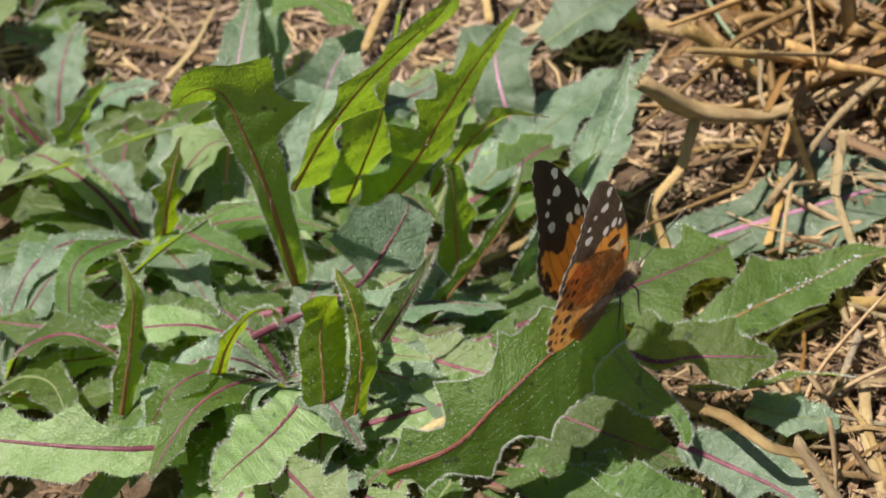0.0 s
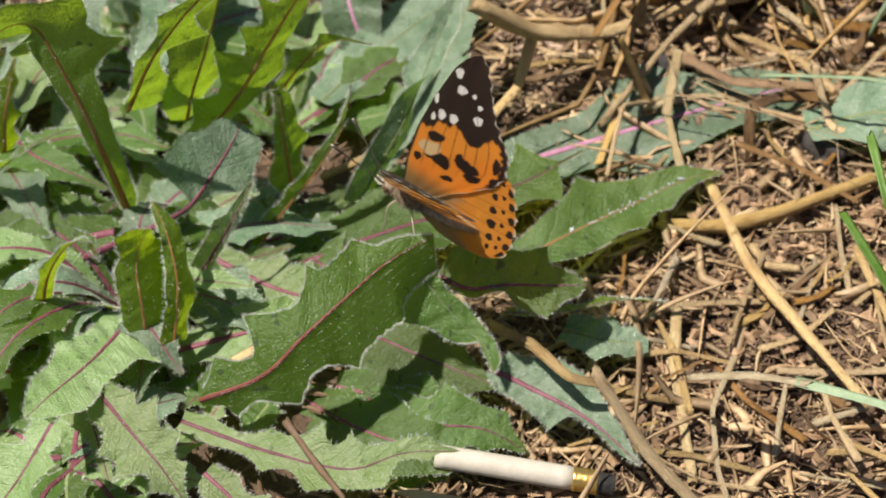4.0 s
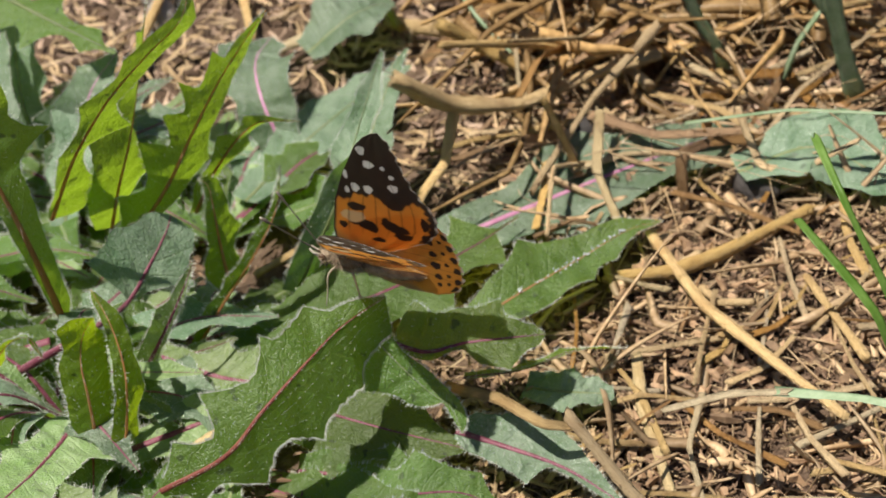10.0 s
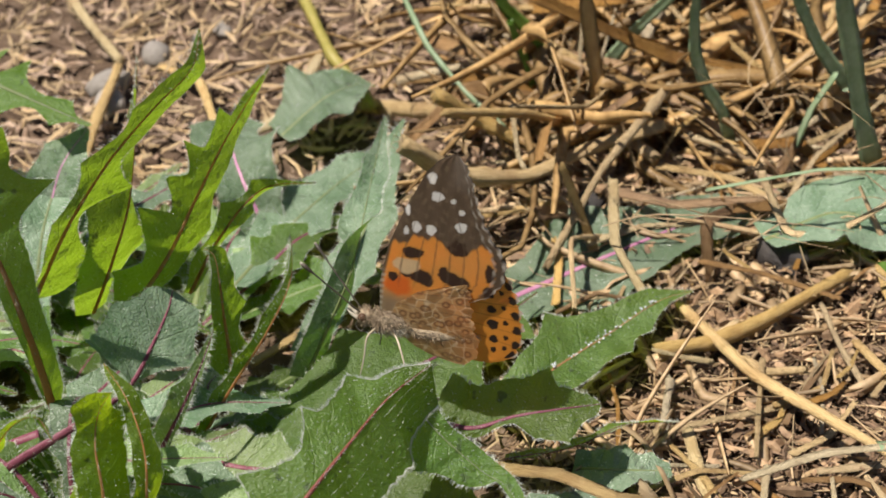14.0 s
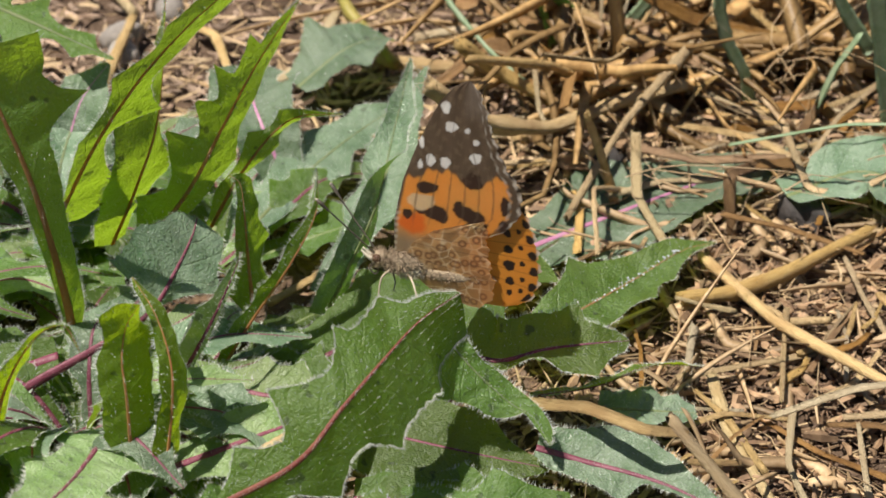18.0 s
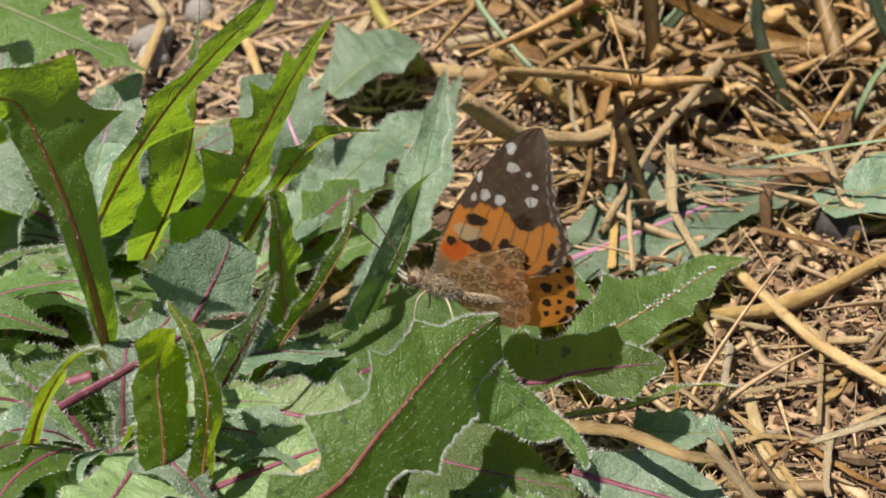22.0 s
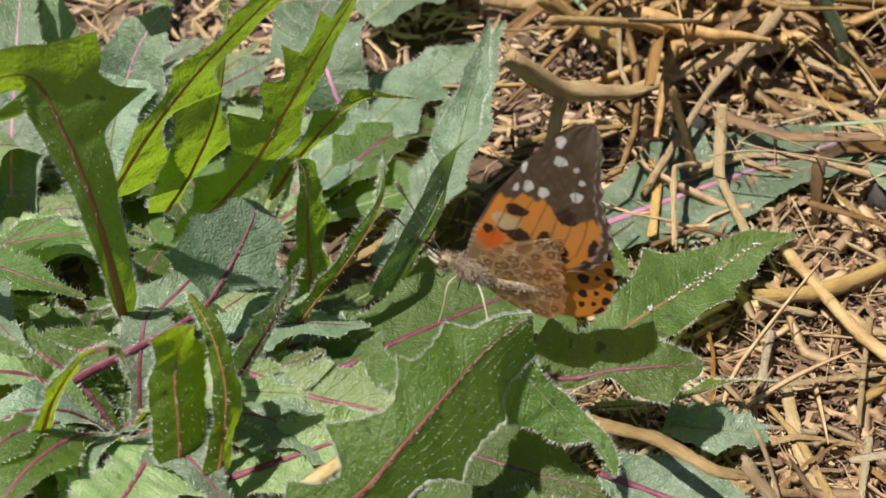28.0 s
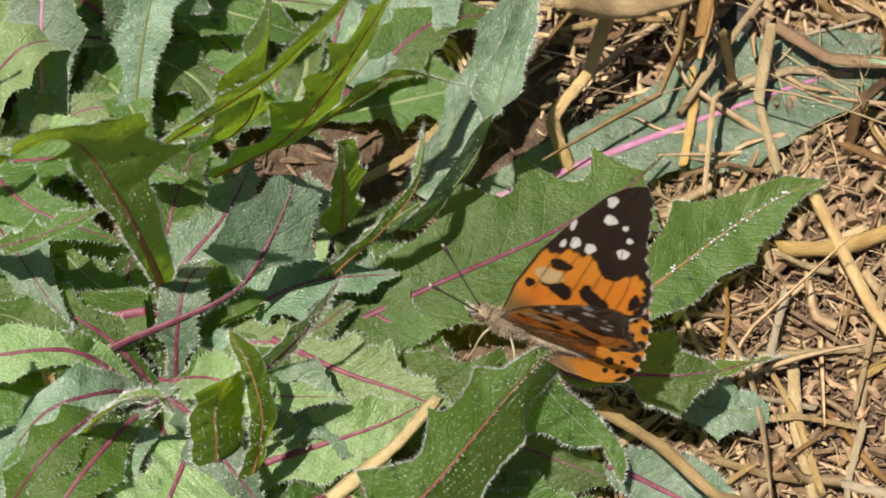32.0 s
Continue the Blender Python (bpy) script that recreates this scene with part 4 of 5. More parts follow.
leaf("broad grey-green leaf with pink midrib", [(-41.3, 53.5, 6.0), (-45.4, 60.0, 14.0), (-48.6, 71.1, 16.0), (-47.6, 82.3, 14.0)], 22, up=(0, -0.4, 0.9), teeth=4, depth=0.3, material=GREY_LEAF, stalk=0.4, wide=0.6, rib_material=RIB_PINK, seed=47)
leaf("low dark green leaf in the shade of another", [(-27.8, -39.5, 8.0), (-14.8, -45.3, 10.0), (-3.8, -47.4, 10.0), (8.3, -44.2, 6.0)], 20, up=(0, -0.2, 1), teeth=4, depth=0.3, stalk=0.4, wide=0.55, cup=0.1, rib_size=0.5, hairs=160, seed=48)
leaf("small dark green leaf near the soil", [(-14.8, -38.5, 9.0), (-3.0, -42.4, 10.0), (8.0, -41.4, 9.0), (16.0, -42.4, 5.0)], 15, up=(0.2, -0.3, 1), teeth=4, depth=0.35, stalk=0.4, wide=0.55, cup=0.1, rib_size=0.5, hairs=160, seed=49)
for k, (pts, w) in enumerate((([(-36, -20, 12), (-20, -25, 12), (-6, -29, 11), (9, -32, 9)], 25), ([(-30, -44, 6), (-18, -49, 7), (-6, -51, 6), (4, -49, 4)], 14),
                              ([(-22, -36, 8), (-10, -38, 9), (2, -40, 8), (12, -42, 5)], 16))):
    leaf("shaded dark green leaf close to the soil", pts, w, up=(0, -0.3, 1), teeth=4, depth=0.35, stalk=0.4, wide=0.55, cup=0.1, rib_size=0.5, hairs=160, seed=90 + k)


def dew_glints(rib, count, seed):
    """Tiny white beads along a leaf's midrib: painted glints of water drops."""
    rng = np.random.default_rng(seed)
    line = spline(rib, 200)
    verts, faces = [], []
    for k in range(count):
        p = line[int(rng.uniform(0.25, 0.85) * 199)] + rng.normal(0, 0.45, 3) * (1, 1, 0) + (0, 0, 0.55)
        r = rng.uniform(0.09, 0.24)
        v, f = ball_data(p, (r, r, r * 0.8), 6, 8)
        faces += [tuple(i + len(verts) for i in q) for q in f]
        verts += [tuple(q) for q in v]
    tagged(new("dew_drops", mesh_of("dew_drops", verts, faces, DEW_GLINT)), "tiny white beads painted as glints of water drops along a leaf midrib", "water drops", kind="stuff")


def rosette(centre, count, reach, heights, widths, seed, kinds, turn=(0, 360)):
    """Leaves that spread from one crown, each its own thing."""
    rng = np.random.default_rng(seed)
    for k in range(count):
        a = radians(turn[0] + (turn[1] - turn[0]) * (k + rng.uniform(-0.35, 0.35)) / count)
        ln, top = rng.uniform(*reach), rng.uniform(*heights)
        way = np.array((math.cos(a), math.sin(a)))
        pts = []
        for f, h in ((0.03, 0.15), (0.3, 0.75), (0.65, 1.0), (1.0, rng.uniform(0.35, 0.95))):
            p = np.array(centre) + way * ln * f + np.array((-way[1], way[0])) * rng.normal(0, 0.05) * ln
            pts.append((p[0], p[1], float(soil_height(*p)) + 2.5 + top * h))
        label, material, rib = kinds[rng.integers(len(kinds))]
        leaf(label, pts, rng.uniform(*widths), teeth=int(rng.integers(4, 7)), depth=rng.uniform(0.3, 0.5), cup=rng.uniform(0.05, 0.3), stalk=0.25,
             wide=rng.uniform(0.5, 0.65), material=material, rib_material=rib, rib_size=rng.uniform(0.5, 0.9), hairs=160, seed=seed * 50 + k)


dew_glints([(5.4, -3.3, 8.0), (13.1, 3.7, 9.0), (25.5, 16.9, 6.0), (35.0, 24.7, 6.0), (42.0, 28.3, 5.0)], 60, 5)
LOW = (("low green rosette leaf with purple midrib", LEAF, RIB_PURPLE), ("low dark green rosette leaf", LEAF, RIB_GREEN), ("low pale green rosette leaf", SUNLIT_LEAF, RIB_PURPLE), ("low grey-green rosette leaf", GREY_LEAF, RIB_PURPLE))
rosette((-70, -24), 26, (30, 52), (3, 12), (11, 16), 31, LOW)
rosette((-66, -28), 20, (22, 40), (8, 20), (8, 12), 35, LOW)
rosette((-112, 12), 24, (28, 50), (4, 24), (10, 16), 32, LOW)
rosette((-130, -30), 18, (28, 48), (4, 22), (10, 15), 36, LOW)
rosette((-150, 40), 16, (28, 48), (4, 22), (10, 15), 37, LOW)
rosette((-88, 42), 20, (26, 44), (3, 16), (10, 15), 33, LOW)
rosette((-52, 30), 12, (26, 42), (2, 8), (11, 15), 34, LOW, (20, 200))
rosette((-48, -4), 14, (16, 30), (1, 6), (9, 14), 38, LOW)
rosette((-62, -66), 14, (18, 34), (2, 8), (10, 15), 39, LOW)
rosette((-34, -40), 8, (12, 24), (1, 5), (8, 12), 40, LOW, (100, 300))
rosette((-180, 90), 14, (26, 44), (6, 26), (10, 15), 43, LOW)

# ---- straws ----
def straw(label, points, radius, material=None, flat=1.0, up=(0, 0, 1), taper=0.75, node=None, frayed=False, group="straw stalks", name="straw", seed=0):
    """A dry stalk or blade along a line: rounded or flat, with an uneven thickness, a knot where it has one, split fibres at its end."""
    rng = np.random.default_rng(500 + seed)
    n = 30
    p = np.asarray(points, float)
    runs = [p[0]]
    for k in range(1, len(p) - 1):
        runs += [p[k] + (p[k - 1] - p[k]) * 0.14, p[k] + (p[k + 1] - p[k]) * 0.14]
    line = spline(runs + [p[-1]], n)
    s = np.linspace(0, 1, n)
    r = radius * (1 - (1 - taper) * s) * (1 + 0.10 * np.sin(s * 9 + rng.uniform(0, 6)) + 0.05 * rng.normal(0, 1, n))
    if node is not None:
        r = r * (1 + 0.35 * np.exp(-((s - node) / 0.03) ** 2))
    root = new(name)
    root.location = Vector(line[0] * MM)
    line = line - line[0]
    sides = 11 if flat > 0.5 else 6
    v, f = tube_data(line, r, sides, flat, up)
    v = v.reshape(n, sides, 3)
    if flat > 0.5:
        ridge = 0.16 * rng.normal(0, 1, sides)[None, :] + 0.05 * rng.normal(0, 1, (n, sides))
        v = line[:, None] + (v - line[:, None]) * (1 + np.clip(ridge, -0.4, 0.4))[..., None]
    if flat < 0.5:
        _, side, above = frames(line, up)
        v = v + above[:, None] * (np.array([0.5, -0.2, -0.2, 0.5, 0.0, 0.0]) * radius * 0.5)[None, :, None]
    along = unit(np.gradient(line, axis=0))
    for e, sign in ((0, -1), (-1, 1)):
        v[e] += along[e] * (sign * rng.uniform(0, 1.6, sides) * radius)[:, None]
    part("stalk" if flat > 0.5 else "blade", mesh_of("stalk", v.reshape(-1, 3), f, material or STRAW, uvs=tube_uvs(line, sides)), root)
    if frayed:
        count = 9
        for k in range(count):
            way = unit(line[0] - line[2] + rng.normal(0, 0.5, 3) * np.linalg.norm(line[0] - line[2]) * 0.9)
            start = line[0] + rng.normal(0, 0.3, 3) * radius
            ln = radius * rng.uniform(1.2, 3.2)
            pts = spline([start, start + way * ln * 0.6 + rng.normal(0, 0.3, 3), start + way * ln + rng.normal(0, 0.9, 3)], 6)
            tv, tf = tube_data(pts, np.linspace(0.14, 0.04, 6), 4)
            part("fibre", mesh_of("fibre", tv, tf, PALE_STRAW, uvs=tube_uvs(pts, 4)), root)
    return tagged(root, label, "straw", group)


straw("thick frayed straw stalk with bent end", [(-9.2, 41.8, 33.0), (-0.6, 48.4, 20.0), (12.1, 57.3, 12.0), (26.2, 70.0, 9.0), (39.4, 75.1, 9.0)], 1.6, node=0.35, frayed=True, seed=1)
straw("thick straw side branch running down", [(-1.0, 48.6, 18.0), (-3.0, 40.8, 11.0), (-8.5, 32.5, 8.0), (-3.7, 25.5, 1.0)], 1.3, taper=0.8, seed=2)
straw("short frayed straw stub", [(-4.2, 70.0, 24.0), (2.5, 72.6, 16.0), (13.4, 72.2, 8.0)], 1.5, frayed=True, seed=3)
straw("slanting straw stalk with greenish knot", [(41.7, 79.0, 16.0), (26.8, 60.8, 10.0), (14.7, 39.4, 4.0)], 0.9, node=0.1, seed=4)
straw("thick yellow straw stalk", [(23.1, 88.0, 9.0), (30, 80, 7), (37.7, 70.9, 5.0)], 1.8, seed=5)
straw("flat upright straw blade", [(28.0, 87.0, 8.0), (27.0, 87.0, 21.0), (26.0, 87.0, 34.0), (26.0, 87.0, 38.0)], 1.9, flat=0.25, up=(0, -1, 0.3), seed=6)
straw("twisted brown dry blade in the heap", [(26.6, 60.8, 5.0), (40.5, 51.3, 7.0), (57.4, 53.9, 5.0)], 1.5, BROWN_BLADE, flat=0.35, seed=7)
straw("pale dry leaf sheath on the heap", [(28.8, 54.4, 12.0), (28.1, 42.1, 6.0), (32.6, 30.7, 3.0)], 1.1, PALE_STRAW, flat=0.35, seed=8)
straw("sharply bent dry straw over a leaf", [(57.0, 51.2, 14.0), (61.0, 44.5, 5.0), (62.5, 42.5, 5.0), (69.7, 41.5, 5.0), (80.1, 41.7, 12.0)], 1.0, flat=0.45, seed=9)
straw("long thick straw stalk with split end", [(39.8, 25.6, 3.0), (50.0, 5.2, 5.0), (63.1, -12.0, 8.0), (73.9, -25.4, 10.0)], 1.25, STRAW, frayed=True, flat=0.7, seed=10)
straw("bleached white straw blade", [(37.5, -5.6, 2.5), (38.8, -17.7, 2.0), (43.3, -32.9, 2.0), (45.7, -41.1, 2.0)], 1.1, PALE_STRAW, flat=0.45, seed=11)
straw("thin bleached straw on the litter", [(49.8, -15.4, 3.0), (47.4, -27.0, 3.0), (50.1, -39.1, 2.0), (54.9, -49.7, 2.0)], 0.7, PALE_STRAW, flat=0.6, seed=12)
straw("curled brown dry blade", [(5.2, -21.3, 13.0), (14.9, -27.7, 18.0), (23.5, -35.1, 20.0), (28.6, -35.0, 19.0)], 1.15, STRAW, flat=0.25, up=(0.2, -0.6, 0.7), frayed=True, seed=13)
straw("long dry stalk under the curled blade", [(28.0, -33.6, 20.0), (38.3, -42.5, 10.0), (48.6, -48.5, 4.0), (63.5, -55.0, 2.0)], 1.1, STRAW, flat=0.6, seed=14)
straw("drying grass blade on the litter", [(44.0, -30.0, 17.0), (55.0, -34.0, 26.0), (64.0, -37.0, 30.0)], 1.0, PALE_STRAW, flat=0.3, seed=15)
straw("green grass blade among the straw", [(63.0, -36.5, 29.5), (76.0, -41.0, 33.0), (90.0, -46.0, 34.0)], 1.0, GRASS, flat=0.3, name="grass_blade", group="grass blades", seed=16)
straw("thick yellow straw lying on the litter", [(35.3, 14.8, 3.0), (44.5, 16.0, 3.0), (54.4, 21.1, 3.0), (70.6, 31.9, 3.0)], 1.4, seed=17)
straw("thin upright straw on the litter", [(52.1, 9.2, 4.0), (50, -2, 4), (48.3, -12.4, 3.0)], 0.5, seed=18)
straw("short pale straw piece", [(35.5, 6.5, 3.0), (34, -1, 3.5), (33.1, -7.8, 3.0)], 0.8, PALE_STRAW, seed=19)
straw("short pale straw piece", [(26.1, -24.7, 3.0), (33, -26, 3), (39.6, -26.4, 3.0)], 0.7, seed=20)
straw("flat dry stalk below the cigarette butt", [(-3.5, -56.1, 8.5), (8.4, -56.0, 7.5), (21.5, -52.8, 6.0), (25.1, -51.2, 5.0)], 1.0, PALE_STRAW, flat=0.5, seed=21)
straw("grey weathered wood splinter", [(25.3, -53.3, 4.0), (22, -59, 5), (18.1, -64.4, 6.0)], 1.5, LITTER, flat=0.5, name="splinter", group="splinters", seed=22)
straw("brown weathered wood splinter", [(31.0, -52.4, 4.0), (27, -58, 5), (24.0, -64.6, 5.0)], 1.4, LITTER, flat=0.5, name="splinter", group="splinters", seed=23)
straw("pale pointed straw on the leaves", [(-21.6, -26.2, 22.0), (-26.6, -34.8, 24.0), (-34.7, -44.4, 26.0)], 0.9, PALE_STRAW, flat=0.5, taper=1.4, seed=24)
straw("small yellow dry straw piece", [(-82.3, -28.9, 26.0), (-81, -32, 26.5), (-79.8, -35.9, 26.0)], 1.0, seed=25)
straw("brown dead stalk on the leaves", [(-22.4, -54.7, 24.0), (-15.6, -61.0, 23.0), (-9.4, -66.1, 22.0)], 0.7, LITTER, seed=26)
straw("bent pale straw between the leaves", [(-40.7, 18.4, 3.0), (-33.2, 23.4, 4.0), (-28.1, 31.3, 3.0)], 0.9, seed=27)
straw("thin curved brown straw on a leaf", [(16.3, 26.9, 3.0), (23.9, 29.2, 5.0), (29.3, 29.2, 3.0)], 0.55, BROWN_BLADE, seed=28)
straw("olive green weed stalk in the straw", [(-43.2, 145.7, 12.0), (-31.5, 112.5, 8.0), (-21.7, 97.6, 4.0)], 1.8, OLIVE_STALK, seed=29)
straw("yellow straw stalk lying behind the leaves", [(-22.6, 99.2, 3.0), (-12, 96, 3), (-2.3, 94.0, 3.0)], 1.6, seed=30)
straw("thin grey-green grass stem", [(-14.6, 115.0, 24.0), (-8.1, 97.9, 18.0), (-0.1, 86.6, 13.0), (8.9, 76.5, 9.0)], 0.6, GRASS, name="grass_blade", group="grass blades", seed=31)
straw("hanging torn leaf sheath", [(9.5, 75.6, 16.0), (10.1, 68.3, 9.0), (12.4, 64.3, 6.0)], 0.6, PALE_STRAW, flat=0.4, seed=32)
straw("broad flat straw behind the leaves", [(-55.6, 87.9, 3.0), (-41.2, 96.1, 4.0), (-35.7, 118.2, 4.0)], 2.2, PALE_STRAW, flat=0.5, seed=33)
straw("thin straw stem in the heap", [(9.5, 115.2, 20.0), (20.1, 109.7, 12.0), (24.6, 105.9, 8.0)], 0.8, seed=34)
straw("pale straw stem lying on the soil", [(-102.7, 157.7, 3.0), (-94, 142, 3), (-84.5, 126.2, 3.0)], 1.4, PALE_STRAW, seed=35)
straw("brown flat dry blade over a leaf", [(44.2, 35.0, 6.0), (55.5, 32.7, 4.0), (68.1, 25.8, 3.0)], 0.8, BROWN_BLADE, flat=0.4, seed=36)
straw("thin green grass blade", [(46.9, 49.4, 12.0), (67.3, 43.1, 20.0), (87.0, 38.3, 22.0)], 0.5, GRASS, flat=0.4, name="grass_blade", group="grass blades", seed=37)
straw("pale drying grass blade in the straw", [(54.0, 77.0, 4.0), (53.0, 77.0, 10.0), (49.0, 77.0, 18.0), (47.0, 77.0, 26.0), (47.0, 77.0, 35.0), (48.0, 77.0, 42.0)], 1.4, GRASS, flat=0.3, up=(0, -1, 0.2), name="grass_blade", group="grass blades", seed=38)
straw("bright green grass blade", [(30.0, 101.0, 8.0), (36.0, 101.0, 16.0), (44.0, 101.0, 24.0), (48.0, 101.0, 30.0)], 1.5, GRASS, flat=0.3, up=(0, -1, 0.2), name="grass_blade", group="grass blades", seed=39)
straw("broad blue-green grass blade", [(82.0, 67.0, 2.0), (79.0, 67.0, 15.0), (77.0, 67.0, 26.0), (74.0, 67.0, 42.0), (74.0, 67.0, 47.0)], 2.1, GRASS, flat=0.25, up=(0, -1, 0.2), name="grass_blade", group="grass blades", seed=40)
straw("green grass blade among the straw", [(66.0, 70.0, 3.0), (70.0, 70.0, 15.0), (74.0, 70.0, 22.0)], 1.4, GRASS, flat=0.3, name="grass_blade", group="grass blades", seed=41)


straw("blue-green grass blade leaning in the straw", [(78.0, 79.0, 14.0), (72.0, 79.0, 24.0), (68.0, 79.0, 34.0), (67.0, 79.0, 39.0)], 1.5, GRASS, flat=0.3, up=(0, -1, 0.2), name="grass_blade", group="grass blades", seed=42)
straw("bright green young grass blade", [(20.0, 101.0, 10.0), (15.0, 101.0, 17.0), (9.0, 101.0, 25.0), (7.0, 101.0, 30.0)], 1.6, YOUNG_GRASS, flat=0.3, up=(0, -1, 0.2), name="grass_blade", group="grass blades", seed=43)
straw("narrow green grass blade in the straw", [(14.0, 100.0, 6.0), (12.0, 100.0, 14.0), (10.0, 100.0, 21.0)], 1.0, YOUNG_GRASS, flat=0.3, up=(0, -1, 0.2), name="grass_blade", group="grass blades", seed=44)
straw("flat yellow straw hanging over the litter", [(24.0, 45.0, 3.0), (22.0, 45.0, 12.0), (19.0, 45.0, 23.0)], 1.0, STRAW, flat=0.3, up=(0, -1, 0.3), seed=45)
straw("tall green grass blade bending over the litter", [(94.0, -38.0, 0.0), (83.0, -27.0, 34.0), (74.0, -15.0, 51.0), (70.0, -3.0, 54.0)], 0.9, YOUNG_GRASS, flat=0.3, name="grass_blade", group="grass blades", seed=46)
straw("short green grass blade bending over the litter", [(92.0, -42.0, 0.0), (79.0, -25.0, 35.0), (67.3, -10.6, 42.0)], 1.0, YOUNG_GRASS, flat=0.3, name="grass_blade", group="grass blades", seed=47)
straw("thin orange-brown curled blade", [(60.0, 62.0, 8.0), (65.0, 62.0, 1.0), (73.0, 62.0, -0.0), (84.0, 62.0, 4.0)], 0.8, BROWN_BLADE, flat=0.4, seed=48)


def strewn(count, xr, yr, lengths, radii, seed, labels):
    """Further loose straws lying on the litter, each its own thing."""
    rng = np.random.default_rng(seed)
    for k in range(count):
        x, y, a, ln = rng.uniform(*xr), rng.uniform(*yr), rng.uniform(0, np.pi), rng.uniform(*lengths)
        way = np.array((math.cos(a), math.sin(a), 0.0))
        mid = np.array((x, y, 0.0))
        pts = [mid - way * ln / 2, mid + np.array((-way[1], way[0], 0)) * rng.normal(0, 0.08) * ln, mid + way * ln / 2]
        r = rng.uniform(*radii)
        lift = rng.uniform(0.5, 5.0)
        pts = [(p[0], p[1], float(soil_height(p[0], p[1])) + 2.2 + r + lift * w) for p, w in zip(pts, (rng.uniform(0, 1), 0.5, rng.uniform(0, 1)))]
        label, material, flat = labels[rng.integers(len(labels))]
        straw(label, pts, r, material, flat=flat, taper=rng.uniform(0.5, 1.0), seed=2000 + seed * 100 + k)


KINDS = (("loose yellow straw on the litter", STRAW, 0.9), ("loose bleached straw on the litter", PALE_STRAW, 0.5), ("loose brown dry blade on the litter", BROWN_BLADE, 0.35), ("loose flattened straw on the litter", STRAW, 0.45))
strewn(80, (18, 105), (-85, 35), (7, 26), (0.3, 0.85), 21, KINDS)
strewn(25, (-5, 105), (40, 80), (10, 34), (0.4, 1.0), 22, KINDS)
strewn(16, (-200, 0), (70, 260), (15, 45), (0.6, 1.5), 23, KINDS)


def tangled(count, xr, yr, lengths, radii, slopes, seed, kinds, pile):
    """Straws that lean over one another in a heap, each its own thing."""
    rng = np.random.default_rng(seed)
    for k in range(count):
        x, y, a, ln, slope = rng.uniform(*xr), rng.uniform(*yr), rng.uniform(0, 2 * np.pi), rng.uniform(*lengths), radians(rng.uniform(*slopes))
        way = np.array((math.cos(a) * math.cos(slope), math.sin(a) * math.cos(slope), math.sin(slope)))
        low = np.array((x, y, float(soil_height(x, y)) + 1.5 + pile * rng.uniform(0, 1) ** 2))
        sag = rng.normal(0, 0.10, 3) * ln
        pts = [low, low + way * ln * 0.5 + sag, low + way * ln + sag * rng.uniform(-1.5, 0.5)]
        pts = [(p[0], p[1], max(p[2], float(soil_height(p[0], p[1])) + 1.5)) for p in pts]
        label, material, flat = kinds[rng.integers(len(kinds))]
        straw(label, pts, rng.uniform(*radii) * (1.5 if flat < 0.4 else 1), material, flat=flat, up=(rng.normal(0, 0.5), -0.6, 0.7), taper=rng.uniform(0.5, 1.0),
              node=rng.uniform(0.3, 0.7) if flat > 0.6 else None, seed=3000 + seed * 200 + k)


HEAP = KINDS + (("thick yellow straw stalk in the heap", STRAW, 0.95), ("curled brown dry leaf in the heap", BROWN_BLADE, 0.2), ("brown flat blade in the heap", BROWN_BLADE, 0.25))
tangled(95, (4, 84), (78, 170), (20, 55), (0.5, 1.45), (2, 40), 41, HEAP, 16)
tangled(7, (90, 120), (70, 130), (18, 40), (0.35, 0.8), (2, 40), 43, HEAP, 8)
tangled(34, (24, 120), (45, 80), (14, 38), (0.4, 1.1), (0, 24), 42, HEAP, 5)



# ---- the cigarette end ----
def cigarette():
    a, b = np.array((1.0, -48.6, 9.6)), np.array((33.0, -47.0, 5.4))
    root = new("cigarette_butt")
    root.location = Vector(a * MM)
    def rod(name, s0, s1, r, material, label, dent=0.0, n=14):
        pts = np.linspace(a + (b - a) * s0, a + (b - a) * s1, n) - a
        rng = np.random.default_rng(7)
        rr = r * (1 + dent * rng.normal(0, 1, n))
        v, f = tube_data(pts, rr, 20)
        part(name, mesh_of(name, v, f, material), root, label)
    rod("paper_tube", 0.0, 0.765, 2.15, PAPER, "off-white paper", 0.006)
    rod("gold_band", 0.765, 0.905, 2.2, GOLD, "shiny gold foil band", 0.008)
    rod("burnt_tip", 0.905, 1.0, 2.05, ASH, "charred black end", 0.09, 8)
    tagged(root, "white cigarette butt with gold band and burnt end", "cigarette")


cigarette()


def pebble(label, at, size, seed, material=None):
    rng = np.random.default_rng(seed)
    v, f = ball_data((0, 0, 0), size, 12, 16)
    d = unit(v)
    v = v * (1 + 0.10 * np.sin(d @ rng.normal(0, 2.5, 3) + 1) + 0.06 * np.sin(d @ rng.normal(0, 5, 3)))[:, None]
    ob = new("pebble", mesh_of("pebble", v, f, material or STONE))
    ob.location = Vector(np.array((at[0], at[1], float(soil_height(*at)) + size[2] * 0.55)) * MM)
    ob.rotation_euler = (0, 0, rng.uniform(0, 3))
    tagged(ob, label, "stone", "pebbles")


